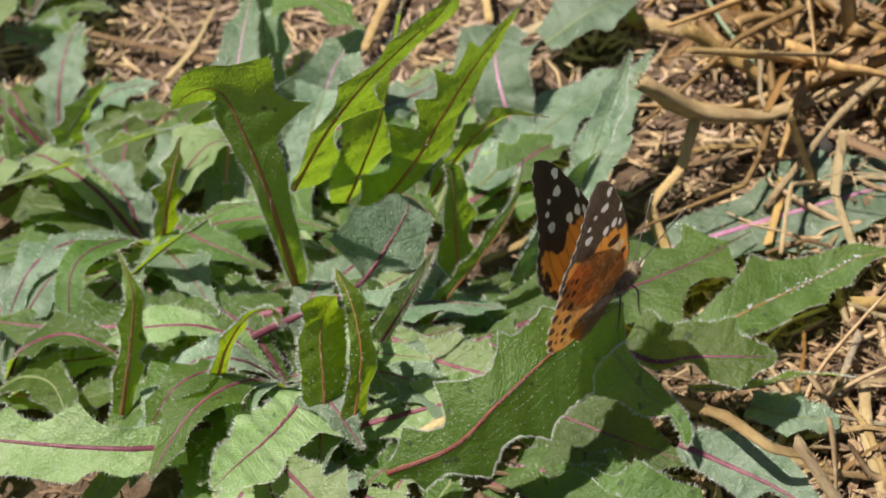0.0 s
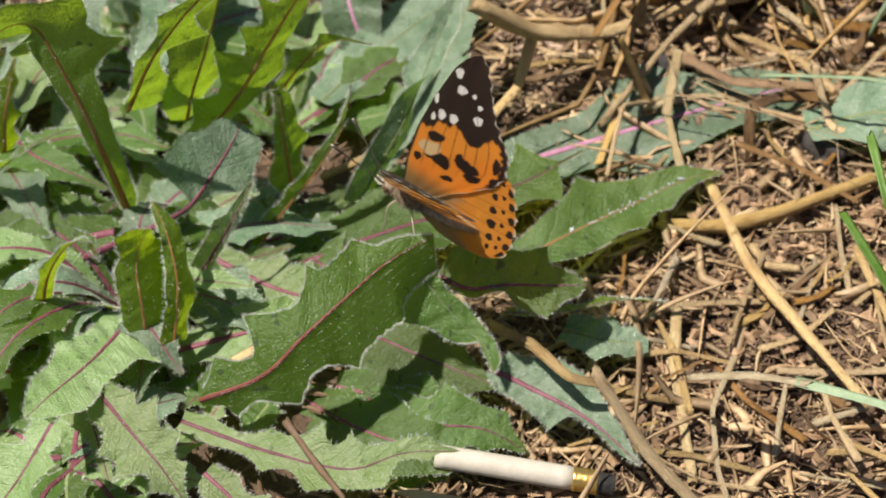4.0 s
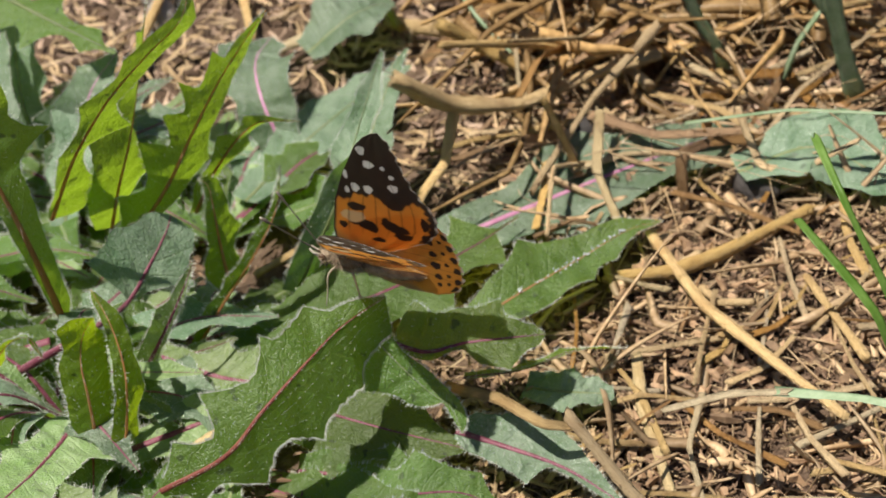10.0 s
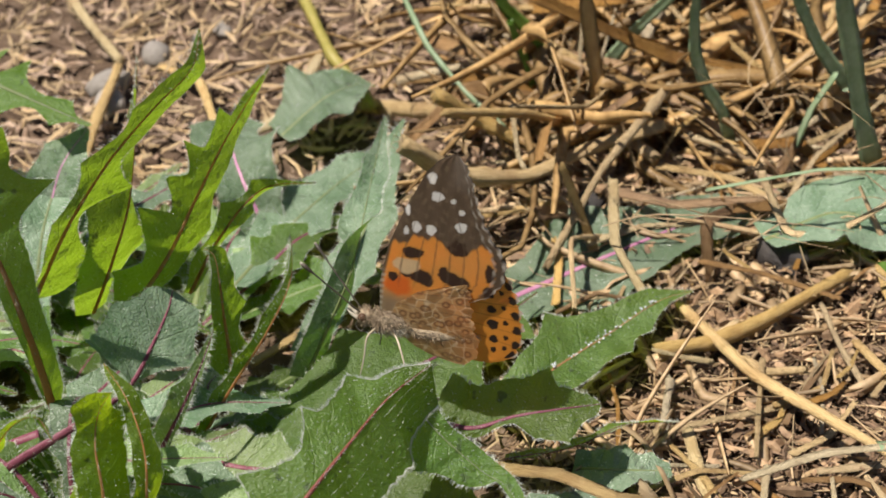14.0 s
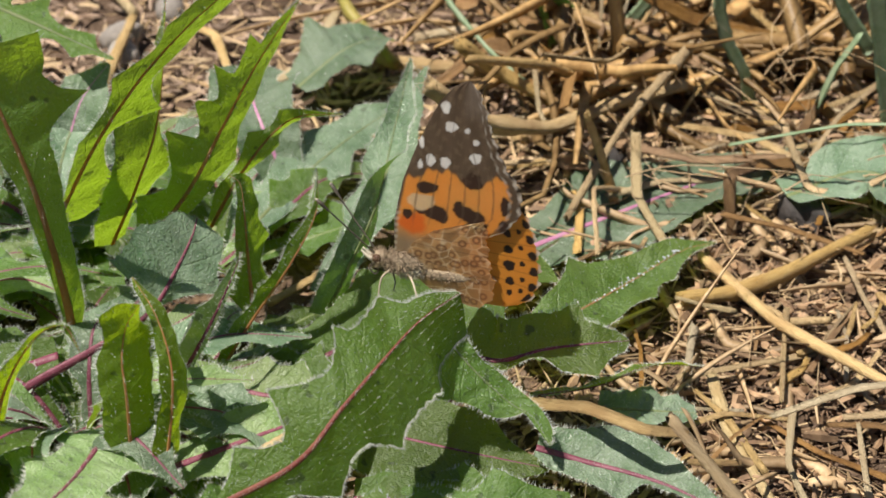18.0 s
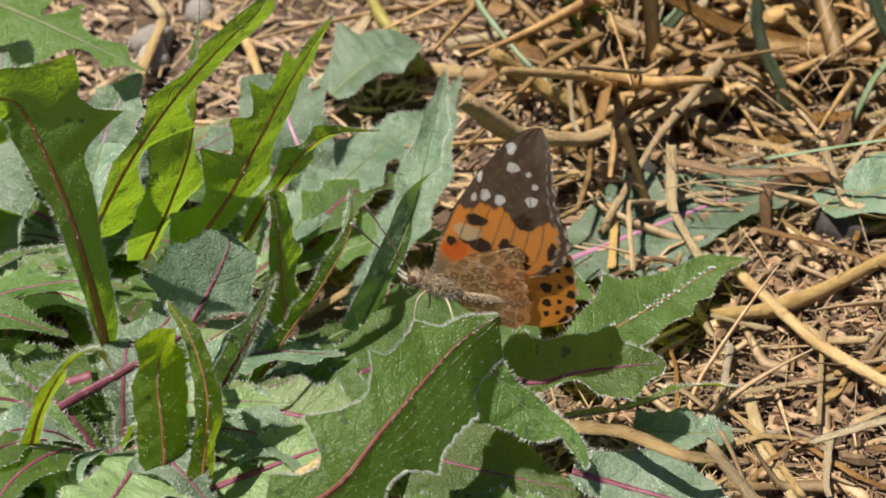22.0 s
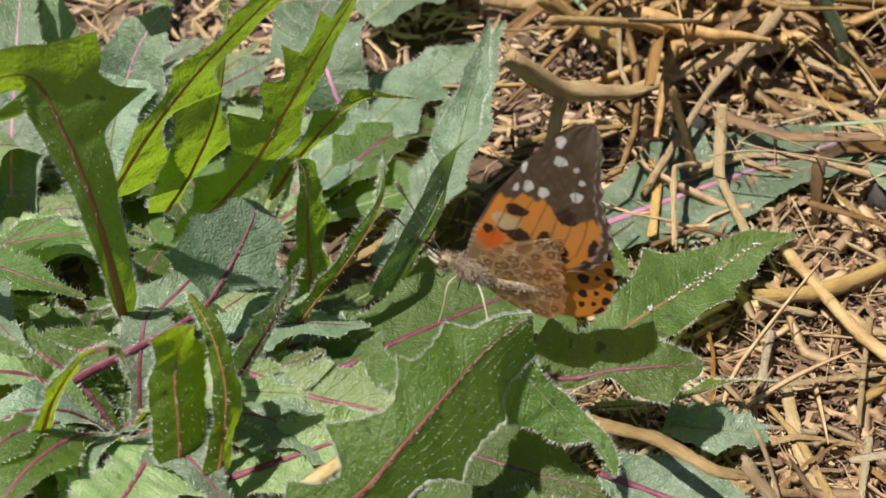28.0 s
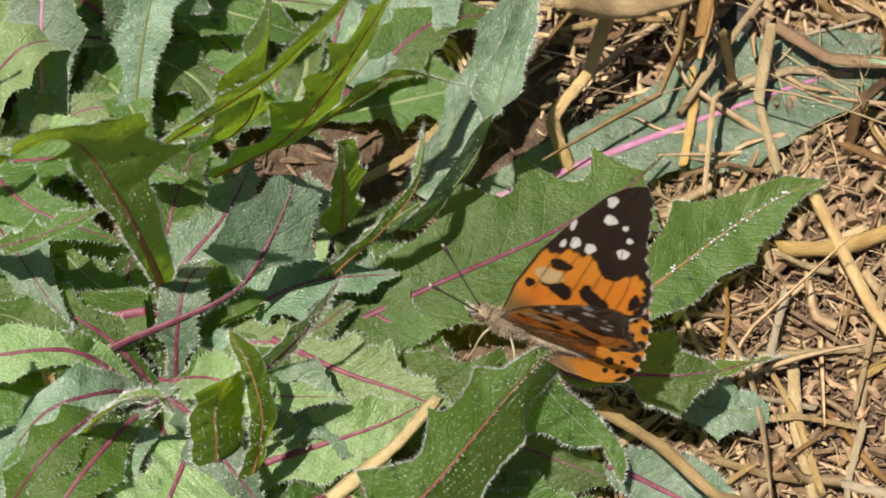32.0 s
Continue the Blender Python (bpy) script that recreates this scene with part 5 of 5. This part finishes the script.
pebble("dark earthy stone half under a leaf", (60.5, 43.5), (6.5, 4.5, 4.6), 6, DARK_CRUMB)
pebble("dark brown crumb of soil in the straw", (24.0, 60.0), (4.0, 3.5, 4.0), 7, DARK_CRUMB)
pebble("small rounded grey stone in the litter", (-84.8, 111.5), (4.6, 3.4, 3.0), 0)
pebble("small rounded grey stone in the litter", (-76.6, 131.9), (4.0, 3.6, 3.2), 1)
pebble("small rounded grey stone in the litter", (-86.6, 120.1), (5.2, 3.6, 3.2), 2)
pebble("small rounded grey stone in the litter", (-2.8, 10.9), (1.6, 1.3, 1.1), 3)
pebble("small rounded grey stone in the litter", (-61.8, 140.9), (2.6, 2.2, 1.8), 4)


# ---- the butterfly ----
def curve(table, v):
    t = np.array(table, float)
    return np.interp(v, t[:, 0], t[:, 1])


def smooth(x, a, b):
    k = np.clip((x - a) / (b - a), 0, 1)
    return k * k * (3 - 2 * k)


def blot(col, v, s, at, size, colour, soft=0.14):
    """Lay a round or oval patch of scales into the colours."""
    p, q = (v - at[0]) / size[0], (s - at[1]) / size[1]
    a = np.arctan2(p, q)
    d = np.sqrt(p**2 + q**2) * (1 + 0.08 * np.sin(3 * a + at[0] * 5) + 0.05 * np.sin(5 * a + at[0] * 3) + 0.03 * np.sin(9 * a + at[0]))
    k = (1 - smooth(d, 1 - soft, 1 + soft))[..., None]
    return col * (1 - k) + np.array(colour) * k


ORANGE, BLACK, WHITE, CREAM, BROWN = (0.84, 0.29, 0.03), (0.022, 0.014, 0.011), (0.95, 0.93, 0.88), (0.72, 0.52, 0.26), (0.17, 0.11, 0.06)


def forewing_colours(v, x, s, under):
    dark = (0.165, 0.108, 0.064) if under else BLACK
    base = (0.95, 0.43, 0.075) if under else ORANGE
    col = np.ones((*v.shape, 3)) * base
    k = smooth(v + x * 0.35, 3, 8)[..., None]
    col = col * k + np.array((0.42, 0.30, 0.17) if under else (0.24, 0.14, 0.05)) * (1 - k)
    if under:
        col = blot(col, v, x, (6.6, 3.0), (2.0, 2.2), (0.88, 0.20, 0.03), 0.3)
        col = blot(col, v, x, (12.2, 13.0), (3.0, 5.0), (0.90, 0.46, 0.10), 0.5)
    wob = 1.0 * np.sin(x * 0.55 + 0.6) + 0.45 * np.sin(x * 1.9) + 0.25 * np.sin(x * 4.1 + 1)
    k = smooth(v + wob, 15.4, 16.2)[..., None]
    col = col * (1 - k) + np.array(dark) * k
    edge = np.minimum(1.0, smooth(s + 0.012 * np.sin(v * 4.1), 0.90, 0.935)) * smooth(v, 4, 7)
    k = edge[..., None]
    col = col * (1 - k) + np.array(dark) * k
    k = (1 - smooth(s, 0.012, 0.035))[..., None]
    col = col * (1 - k) + np.array(dark) * k
    for at, size in (((13.4, 5.4), (1.1, 1.7)), ((8.8, 6.8), (1.3, 1.8)), ((7.9, 7.6), (0.9, 1.1)), ((8.2, 2.2), (0.9, 0.8)), ((9.2, 4.4), (0.8, 0.9)), ((9.4, 11.0), (1.2, 1.5)),
                     ((8.6, 12.6), (1.2, 1.8)), ((6.9, 13.2), (0.9, 1.7)), ((10.4, 10.3), (1.0, 0.7)), ((15.2, 12.6), (1.6, 1.5)), ((11.0, 17.6), (1.7, 0.8)), ((7.2, 17.4), (1.2, 0.9)), ((5.2, 8.4), (0.6, 1.3))):
        col = blot(col, v, x, at, size, dark if not under else (0.075, 0.04, 0.025), 0.1)
    col = blot(col, v, x, (10.7, 4.4), (1.5, 2.2), CREAM if not under else (0.86, 0.66, 0.38), 0.12)
    for at, size in (((28.2, 8.5), (1.3, 0.9)), ((24.8, 9.3), (1.1, 1.2)), ((24.2, 11.8), (0.6, 0.55)), ((22.2, 13.1), (0.65, 0.6)), ((19.4, 13.0), (1.15, 1.1)),
                     ((18.5, 6.0), (1.3, 0.9)), ((18.3, 8.3), (1.2, 1.0)), ((21.6, 4.7), (1.3, 0.45)), ((17.6, 4.4), (1.0, 0.5))):
        col = blot(col, v, x, at, (size[0] * 0.85, size[1] * 0.82), WHITE, 0.08)
    if under:
        mottle = np.sin(x * 2.7 + 1.3 * np.sin(v * 0.9)) * np.sin(v * 2.2 + 1.1 * np.sin(x * 1.3)) + 0.5 * np.sin(x * 6.1 + v * 4.7) * np.sin(v * 5.9 - x * 2.0)
        k = (smooth(mottle, 0.05, 0.9) * smooth(v, 14, 17) * 0.55 * (1 - smooth(col.mean(-1), 0.2, 0.4)))[..., None]
        col = col * (1 - k) + np.array((0.34, 0.235, 0.135)) * k
        k = (smooth(v, 15, 18) * (0.5 + 0.5 * np.sin(x * 2.3 + 0.9 * np.sin(v * 0.8))) * 0.35 * (1 - smooth(col.mean(-1), 0.25, 0.5)))[..., None]
        col = col * (1 - k) + np.array((0.27, 0.18, 0.11)) * k
        k = (smooth(v, 25, 29) * smooth(s, 0.45, 0.75))[..., None] * 0.55
        col = col * (1 - k) + np.array((0.40, 0.31, 0.23)) * k
        k = ((1 - smooth(np.abs(s - 0.915), 0.006, 0.016)) * smooth(v, 6, 9) * (0.55 + 0.45 * np.sin(v * 2.9)))[..., None]
        col = col * (1 - k) + np.array((0.70, 0.62, 0.50)) * k
        k = ((1 - smooth(s, 0.03, 0.05)) * (0.5 + 0.5 * np.sin(v * 5.5)) * (1 - smooth(v, 8, 10)))[..., None]
        col = col * (1 - k) + np.array((0.75, 0.66, 0.48)) * k
    for a in (0.16, 0.30, 0.43, 0.56, 0.68, 0.80):
        d = np.abs(s - a - 0.02 * np.sin(v * 0.4)) * (8 + v * 0.35)
        k = ((1 - smooth(d, 0.05, 0.15)) * smooth(v, 5, 9) * 0.55)[..., None]
        col = col * (1 - k) + np.array(dark) * k
    k = (smooth(s, 0.972, 0.985) * (0.5 + 0.5 * np.sin(v * 2.6)))[..., None]
    return col * (1 - k) + np.array((0.74, 0.68, 0.58)) * k


def hindwing_colours(v, x, s, under):
    rng = np.random.default_rng(5)
    col = np.ones((*v.shape, 3)) * (ORANGE if not under else (0.58, 0.34, 0.13))
    if under:
        cells = rng.uniform(0, 1, (150, 2)) * (24, 21.5) + (0, -7.5)
        d = np.sqrt((x[..., None] - cells[:, 0]) ** 2 + (v[..., None] - cells[:, 1]) ** 2)
        pick = rng.uniform(0, 1, 150)[d.argmin(-1)]
        d.sort(-1)
        edge = d[..., 1] - d[..., 0]
        k = ((1 - smooth(edge, 0.07, 0.22)) * (0.6 + 0.4 * np.sin(x * 0.9 + v * 0.6)))[..., None]
        col = col * (0.55 + 0.6 * pick[..., None])
        col = col * (1 - k) + np.array((0.84, 0.66, 0.38)) * k
        k = ((1 - smooth(np.abs(d[..., 0] - 0.5), 0.12, 0.3)) * (pick > 0.4))[..., None] * 0.8
        col = col * (1 - k) + np.array((0.19, 0.095, 0.045)) * k
        k = smooth(s, 0.72, 0.8)[..., None] * 0.75
        col = col * (1 - k) + np.array((0.78, 0.36, 0.12)) * k
        spot, mark = (0.06, 0.05, 0.05), (0.14, 0.08, 0.05)
    else:
        k = (1 - smooth(s + 0.03 * np.sin(v * 2), 0.30, 0.55))[..., None]
        col = col * (1 - k) + np.array((0.34, 0.22, 0.11)) * k
        spot, mark = BLACK, BLACK
    for h, size in ((9.4, 0.7), (6.6, 0.75), (3.6, 0.8), (0.6, 1.0), (-2.4, 0.8), (-4.6, 0.6)):
        col = blot(col, v, s, (h, 0.77), (size, size * 0.045), spot, 0.1)
        col = blot(col, v, s, (h + 0.6, 0.87), (0.5, 0.022), mark, 0.1)
        col = blot(col, v, s, (h - 0.6, 0.955), (0.85, 0.036), mark, 0.1)
    for h in (10.5, 7.8, 4.9, 2.0, -0.8, -3.6):
        k = ((1 - smooth(np.abs(v - h - (1 - s) * (4 - h) * 0.6), 0.04, 0.13)) * 0.5)[..., None]
        col = col * (1 - k) + np.array(mark) * k
    k = (smooth(s, 0.985, 0.995) * (0.5 + 0.5 * np.sin(v * 2.2)))[..., None]
    return col * (1 - k) + np.array((0.74, 0.68, 0.58)) * k


LEAD_F = ((0, 0), (7, 0.1), (14.5, 1.6), (21.8, 4.2), (29, 7.5), (31.5, 9.4), (32.6, 10.9), (33, 12.0))
TRAIL_F = ((0, 6), (3, 11.5), (6, 17), (8.5, 19.4), (11.5, 20), (14.5, 19.5), (17, 18.0), (19.6, 16.8), (24, 15.4), (27.5, 14.7), (30, 14.0), (31.8, 13.2), (33, 12.4))
LEAD_H = ((-7.5, 11.5), (-6.5, 7.5), (-5, 4.5), (-3, 2.2), (0, 0.5), (4, 0.8), (8, 2.6), (11, 6), (13, 10.5), (13.8, 13.5))
TRAIL_H = ((-7.5, 16.8), (-6.5, 19.2), (-5, 20.7), (-3, 21.4), (0, 21.6), (3, 21.2), (6, 20.6), (9, 19.6), (11, 18.4), (13, 16.2), (13.8, 14.2))
LEAD_TORN = ((-7.5, 11.5), (-6.5, 7.5), (-5, 4.5), (-3, 2.2), (0, 0.5), (3, 1.6), (6, 5.0), (8, 10.0), (8.8, 12.6))
TRAIL_TORN = ((-7.5, 13.0), (-6, 14.4), (-4, 15.0), (-2, 14.8), (0, 14.2), (2, 13.9), (4, 13.6), (6, 13.4), (8, 13.2), (8.8, 12.9))


def wing(name, parent, side, lead, trail, colours, low, high, label, ragged=0.2, bulge=0.08, whole=None):
    """One wing: an upper and a lower skin with scales in their colours. It stands up from its hinge, head towards +x."""
    nv, ns = 160, 96
    tall, broad = 0.875, 1.0
    v, s = np.meshgrid(np.linspace(low, high, nv), np.linspace(0, 1, ns), indexing="ij")
    a, b = curve(lead, v), curve(trail, v)
    scallop = ragged * (np.sin(v * 2.1) + 0.5 * np.sin(v * 5.3)) * s**6
    x = a + (b - a) * s + scallop
    ripple = bulge * np.sin((v - low) / (high - low) * np.pi) * np.sin(s * np.pi) + 0.03 * np.sin(s * 22 + v * 0.3)
    i, j = np.meshgrid(np.arange(nv - 1), np.arange(ns - 1), indexing="ij")
    q = (i * ns + j).ravel()
    f = np.stack([q, q + 1, q + ns + 1, q + ns], 1)
    verts, faces, cols = [], [], []
    for under in (False, True):
        y = side * (ripple + (0.05 if under else -0.05))
        verts.append(np.stack([-x, y, v], -1).reshape(-1, 3) * (broad, 1, tall))
        faces.append((f if under == (side > 0) else f[:, ::-1]) + (nv * ns if under else 0))
        share = s if whole is None else (x - a) / np.maximum(curve(whole, v) - a, 0.1)
        cols.append(colours(v, x, share, under).reshape(-1, 3))
    me = mesh_of(name, np.vstack(verts), np.vstack(faces), WING)
    layer = me.color_attributes.new("scales", "FLOAT_COLOR", "POINT")
    layer.data.foreach_set("color", np.c_[np.vstack(cols), np.ones(2 * nv * ns)].astype(np.float32).ravel())
    return part(name, me, parent, label)


def furry(name, parent, centre, radii, material, label, count, length, taper=0.0, back=0.6, seed=0):
    rng = np.random.default_rng(seed)
    v, f = ball_data(centre, radii, taper=taper)
    body = part(name, mesh_of(name, v, f, material), parent, label)
    d = unit(rng.normal(0, 1, (count, 3)))
    roots = np.asarray(centre) + d * radii * np.stack([np.ones(count), 1 + taper * d[:, 0], 1 + taper * d[:, 0]], 1) * 0.98
    hv, hf = hairs_data(roots, unit(d / np.asarray(radii)) + np.array((-back, 0, 0)), length, 0.06, rng)
    part("fur", mesh_of("fur", hv, hf, material, smooth=False), body)
    return body


def butterfly():
    root = new("butterfly")
    furry("thorax", root, (0, 0, 0), (3.4, 1.75, 2.0), FUR, "grey-brown furry thorax", 900, 1.1, seed=1)
    furry("belly", root, (-0.6, 0, -0.9), (3.0, 1.5, 1.4), FUR_PALE, "pale grey fur below", 500, 0.9, seed=4)
    furry("abdomen", root, (-8.0, 0, -0.9), (6.2, 1.35, 1.5), FUR, "brown ringed abdomen", 700, 0.6, taper=0.25, seed=2)
    head = furry("head", root, (4.2, 0, 0.1), (1.35, 1.3, 1.3), FUR, "furry head", 300, 0.8, seed=3, back=-0.3)
    for sy in (-1, 1):
        v, f = ball_data((4.5, sy * 1.05, 0.25), (0.75, 0.5, 0.8), 9, 12)
        part("eye", mesh_of("eye", v, f, EYE), head, "dark brown eye")
        pts = spline([(5.0, sy * 0.5, 0.9), (9.0, sy * 1.8, 5.0), (13.6, sy * 3.4, 9.8)], 14)
        r = np.r_[np.full(11, 0.13), 0.24, 0.34, 0.26]
        v, f = tube_data(pts, r, 6)
        antenna = part("antenna", mesh_of("antenna", v, f, LEG_DARK), head, "thin dark antenna with clubbed tip")
        v, f = ball_data(pts[-1], (0.28, 0.24, 0.24), 6, 8)
        part("club_tip", mesh_of("club_tip", v, f, FUR_PALE), antenna, "pale club tip")
        v, f = tube_data(spline([(5.2, sy * 0.4, -0.2), (6.4, sy * 0.5, 0.4), (7.2, sy * 0.4, 1.2)], 8), np.linspace(0.45, 0.15, 8), 6)
        part("palp", mesh_of("palp", v, f, FUR_PALE), head, "pale pointed palp")
    pts = spline([(5.2, 0, -0.6), (5.9, 0, -1.9), (5.0, 0, -2.9), (4.4, 0, -2.2)], 12)
    v, f = tube_data(pts, 0.14, 5)
    part("proboscis", mesh_of("proboscis", v, f, LEG_DARK), head, "coiled thin proboscis")
    legs = (((2.2, 1.0, -1.2), (3.2, 2.6, -2.2), (3.4, 3.6, -5.4), (3.8, 4.4, -8.2)), ((-0.8, 1.2, -1.4), (-2.2, 3.0, -2.6), (-3.6, 4.6, -5.5), (-4.4, 5.8, -8.4)),
            ((2.2, -1.0, -1.2), (3.0, -2.2, -2.4), (2.6, -3.0, -5.0), (2.9, -3.4, -7.0)), ((-0.8, -1.2, -1.4), (-2.4, -2.4, -2.8), (-4.0, -3.4, -4.4), (-5.0, -4.0, -6.0)))
    for k, pts in enumerate(legs):
        v, f = tube_data(spline(pts, 16), np.linspace(0.2, 0.09, 16), 6)
        part("leg", mesh_of("leg", v, f, LEG if k < 2 else LEG_DARK), root, "thin pale leg" if k < 2 else "thin dark leg")
    wings = {}
    for side, word in ((1, "left"), (-1, "right")):
        wings[word, "fore"] = wing("forewing", root, side, LEAD_F, TRAIL_F, forewing_colours, 0.0, 33.0, "orange forewing with black tip and white spots")
        torn = side > 0
        wings[word, "hind"] = wing("hindwing", root, side, LEAD_TORN if torn else LEAD_H, TRAIL_TORN if torn else TRAIL_H, hindwing_colours, -7.5, 8.8 if torn else 13.8,
                                   "worn and torn brown hindwing" if torn else "orange hindwing with black spots", 0.25 if torn else 0.3, 0.3, TRAIL_H)
    tagged(root, "orange and black butterfly with worn wings on a leaf", "butterfly")
    return root, wings


BUTTERFLY, WINGS = butterfly()


# ---- movement ----
# seconds, place of the thorax in mm, heading, nose up, lean to its left, opening of the left and of the right wings, forewings swept ahead
FLIGHT = [
    (0, -4.3, -17.4, 39.0, 64, -14, 0, 19, 6, -7),
    (0.5, -5.2, -15.2, 38.6, 75, -12, 0, 19, 18, -4),
    (1, -6.6, -12.6, 37.8, 86, -8, 0, 19, 33, 1),
    (2, -4.4, -8.6, 37.2, 90.5, 5, 0, 27, 52, 13),
    (2.5, -5.2, -10.0, 37.2, 108, 5, 0, 22, 56, 14),
    (3, -6.6, -11.8, 36.6, 132, 5, 0, 22, 66, 14),
    (3.5, -8.0, -12.6, 38.2, 152, 6, 0, 25, 46, 10),
    (5.5, -9.0, -15.0, 39.0, 171, 8, 0, 31, 11, 0),
    (6, -9.2, -15.2, 39.1, 174, 8.5, 0, 32, 10, -1),
    (6.5, -9.3, -15.0, 39.2, 171, 6, -2, 28, 9, 0),
    (7, -9.4, -14.7, 39.3, 169, 4, -5, 24, 8, 1),
    (8, -9.6, -14.2, 39.4, 167, 3, -10, 27, 5, 2),
    (8.5, -9.7, -14.0, 39.4, 166.4, 2.4, -10, 26, 4, 2.3),
    (9, -9.8, -13.8, 39.4, 165.8, 1.8, -21, -0.6, -0.6, 2.6),
    (9.5, -9.8, -13.8, 39.4, 165.9, 1.9, -22, -0.6, -0.6, 2.3),
    (10, -9.8, -13.7, 39.4, 166, 2, -2, 37, 0, 2),
    (10.5, -9.8, -13.6, 39.4, 166.0, 2.0, -14, 12, 0, 2.0),
    (11, -9.8, -13.5, 39.4, 166, 2, -9, 20, 0, 2),
    (11.5, -9.8, -13.4, 39.4, 166, 2, -8, 28, 0, 2),
    (12, -9.8, -13.2, 39.4, 166, 2.5, -19, 4, 0, 2),
    (12.5, -9.8, -13.1, 39.4, 166.0, 2.7, -22, -0.6, -0.6, 1.9),
    (13, -9.8, -13.0, 39.4, 166, 2.9, -21, -0.6, -0.6, 1.8),
    (13.5, -9.7, -12.9, 39.4, 166.0, 3.2, -16, -0.6, -0.6, 1.4),
    (14, -9.5, -12.8, 39.4, 166, 3.6, -13, -0.6, -0.6, 1),
    (14.5, -9.2, -12.6, 39.3, 166, 4.2, -13, 1, 0, 0),
    (14.8, -9.1, -12.5, 39.3, 165.8, 4.6, -13, -0.6, -0.6, 0.0),
    (15, -9.0, -12.5, 39.3, 165.7, 4.8, -4, 42, -18, 0),
    (15.2, -9.3, -12.7, 39.2, 165.7, 4.5, -13, -0.6, -0.6, 0.0),
    (15.5, -9.8, -13.0, 39.1, 165.7, 4, -13, -0.6, -0.6, 0),
    (17.5, -11.8, -14.6, 38.3, 165.7, 2, -16, -0.6, -0.6, 3),
    (19, -12.1, -15.0, 38.1, 165.7, 1.5, -14, -0.6, -0.6, 3),
    (23, -12.0, -14.4, 38.2, 167.5, 3, -10, -0.6, -0.6, -9),
    (24, -11.9, -14.2, 38.3, 168.3, 3, -4, -0.6, 2, -9),
    (26.5, -12.2, -13.4, 38.4, 168.6, 3, -13, -0.6, -0.6, -9),
    (28, -12.3, -13.1, 38.4, 168.6, 3, -13, -0.6, -0.6, -9),
    (28.5, -11.9, -13.2, 38.5, 168.4, 6, -11, 14, 5, -7),
    (29, -11.5, -13.3, 38.6, 168.1, 9, -7, 21.7, 7, -6),
    (30, -12.0, -14.8, 38.3, 171, 11.7, -7, 18, 11, -1.4),
    (31, -11.4, -16.9, 38.7, 171, 7.9, -7, 14, 23, -0.4),
    (32, -11.5, -17.6, 38.6, 170.6, 10, -7, 14.4, 28, 0),
]


def motions():
    walk(BUTTERFLY, [(t, pose(x * MM, y * MM, z * MM) @ pose(0, 0, 0, 0, 0, heading) @ pose(0, 0, 0, 0, -up, 0) @ pose(0, 0, 0, -lean, 0, 0))
                     for t, x, y, z, heading, up, lean, _, _, _ in FLIGHT])
    for (word, which), ob in WINGS.items():
        sign = 1 if word == "left" else -1
        out, ahead = (0.40, 1.8) if which == "fore" else (0.80, 0.6)
        rows = []
        for t, *_, left, right, sweep in FLIGHT:
            angle = left if word == "left" else right
            rows.append((t, pose(ahead * MM, sign * out * MM, 1.0 * MM) @ pose(0, 0, 0, -sign * angle, 0, 0) @ pose(0, 0, 0, 0, sweep if which == "fore" else 0.0, 0)))
        walk(ob, rows)


motions()
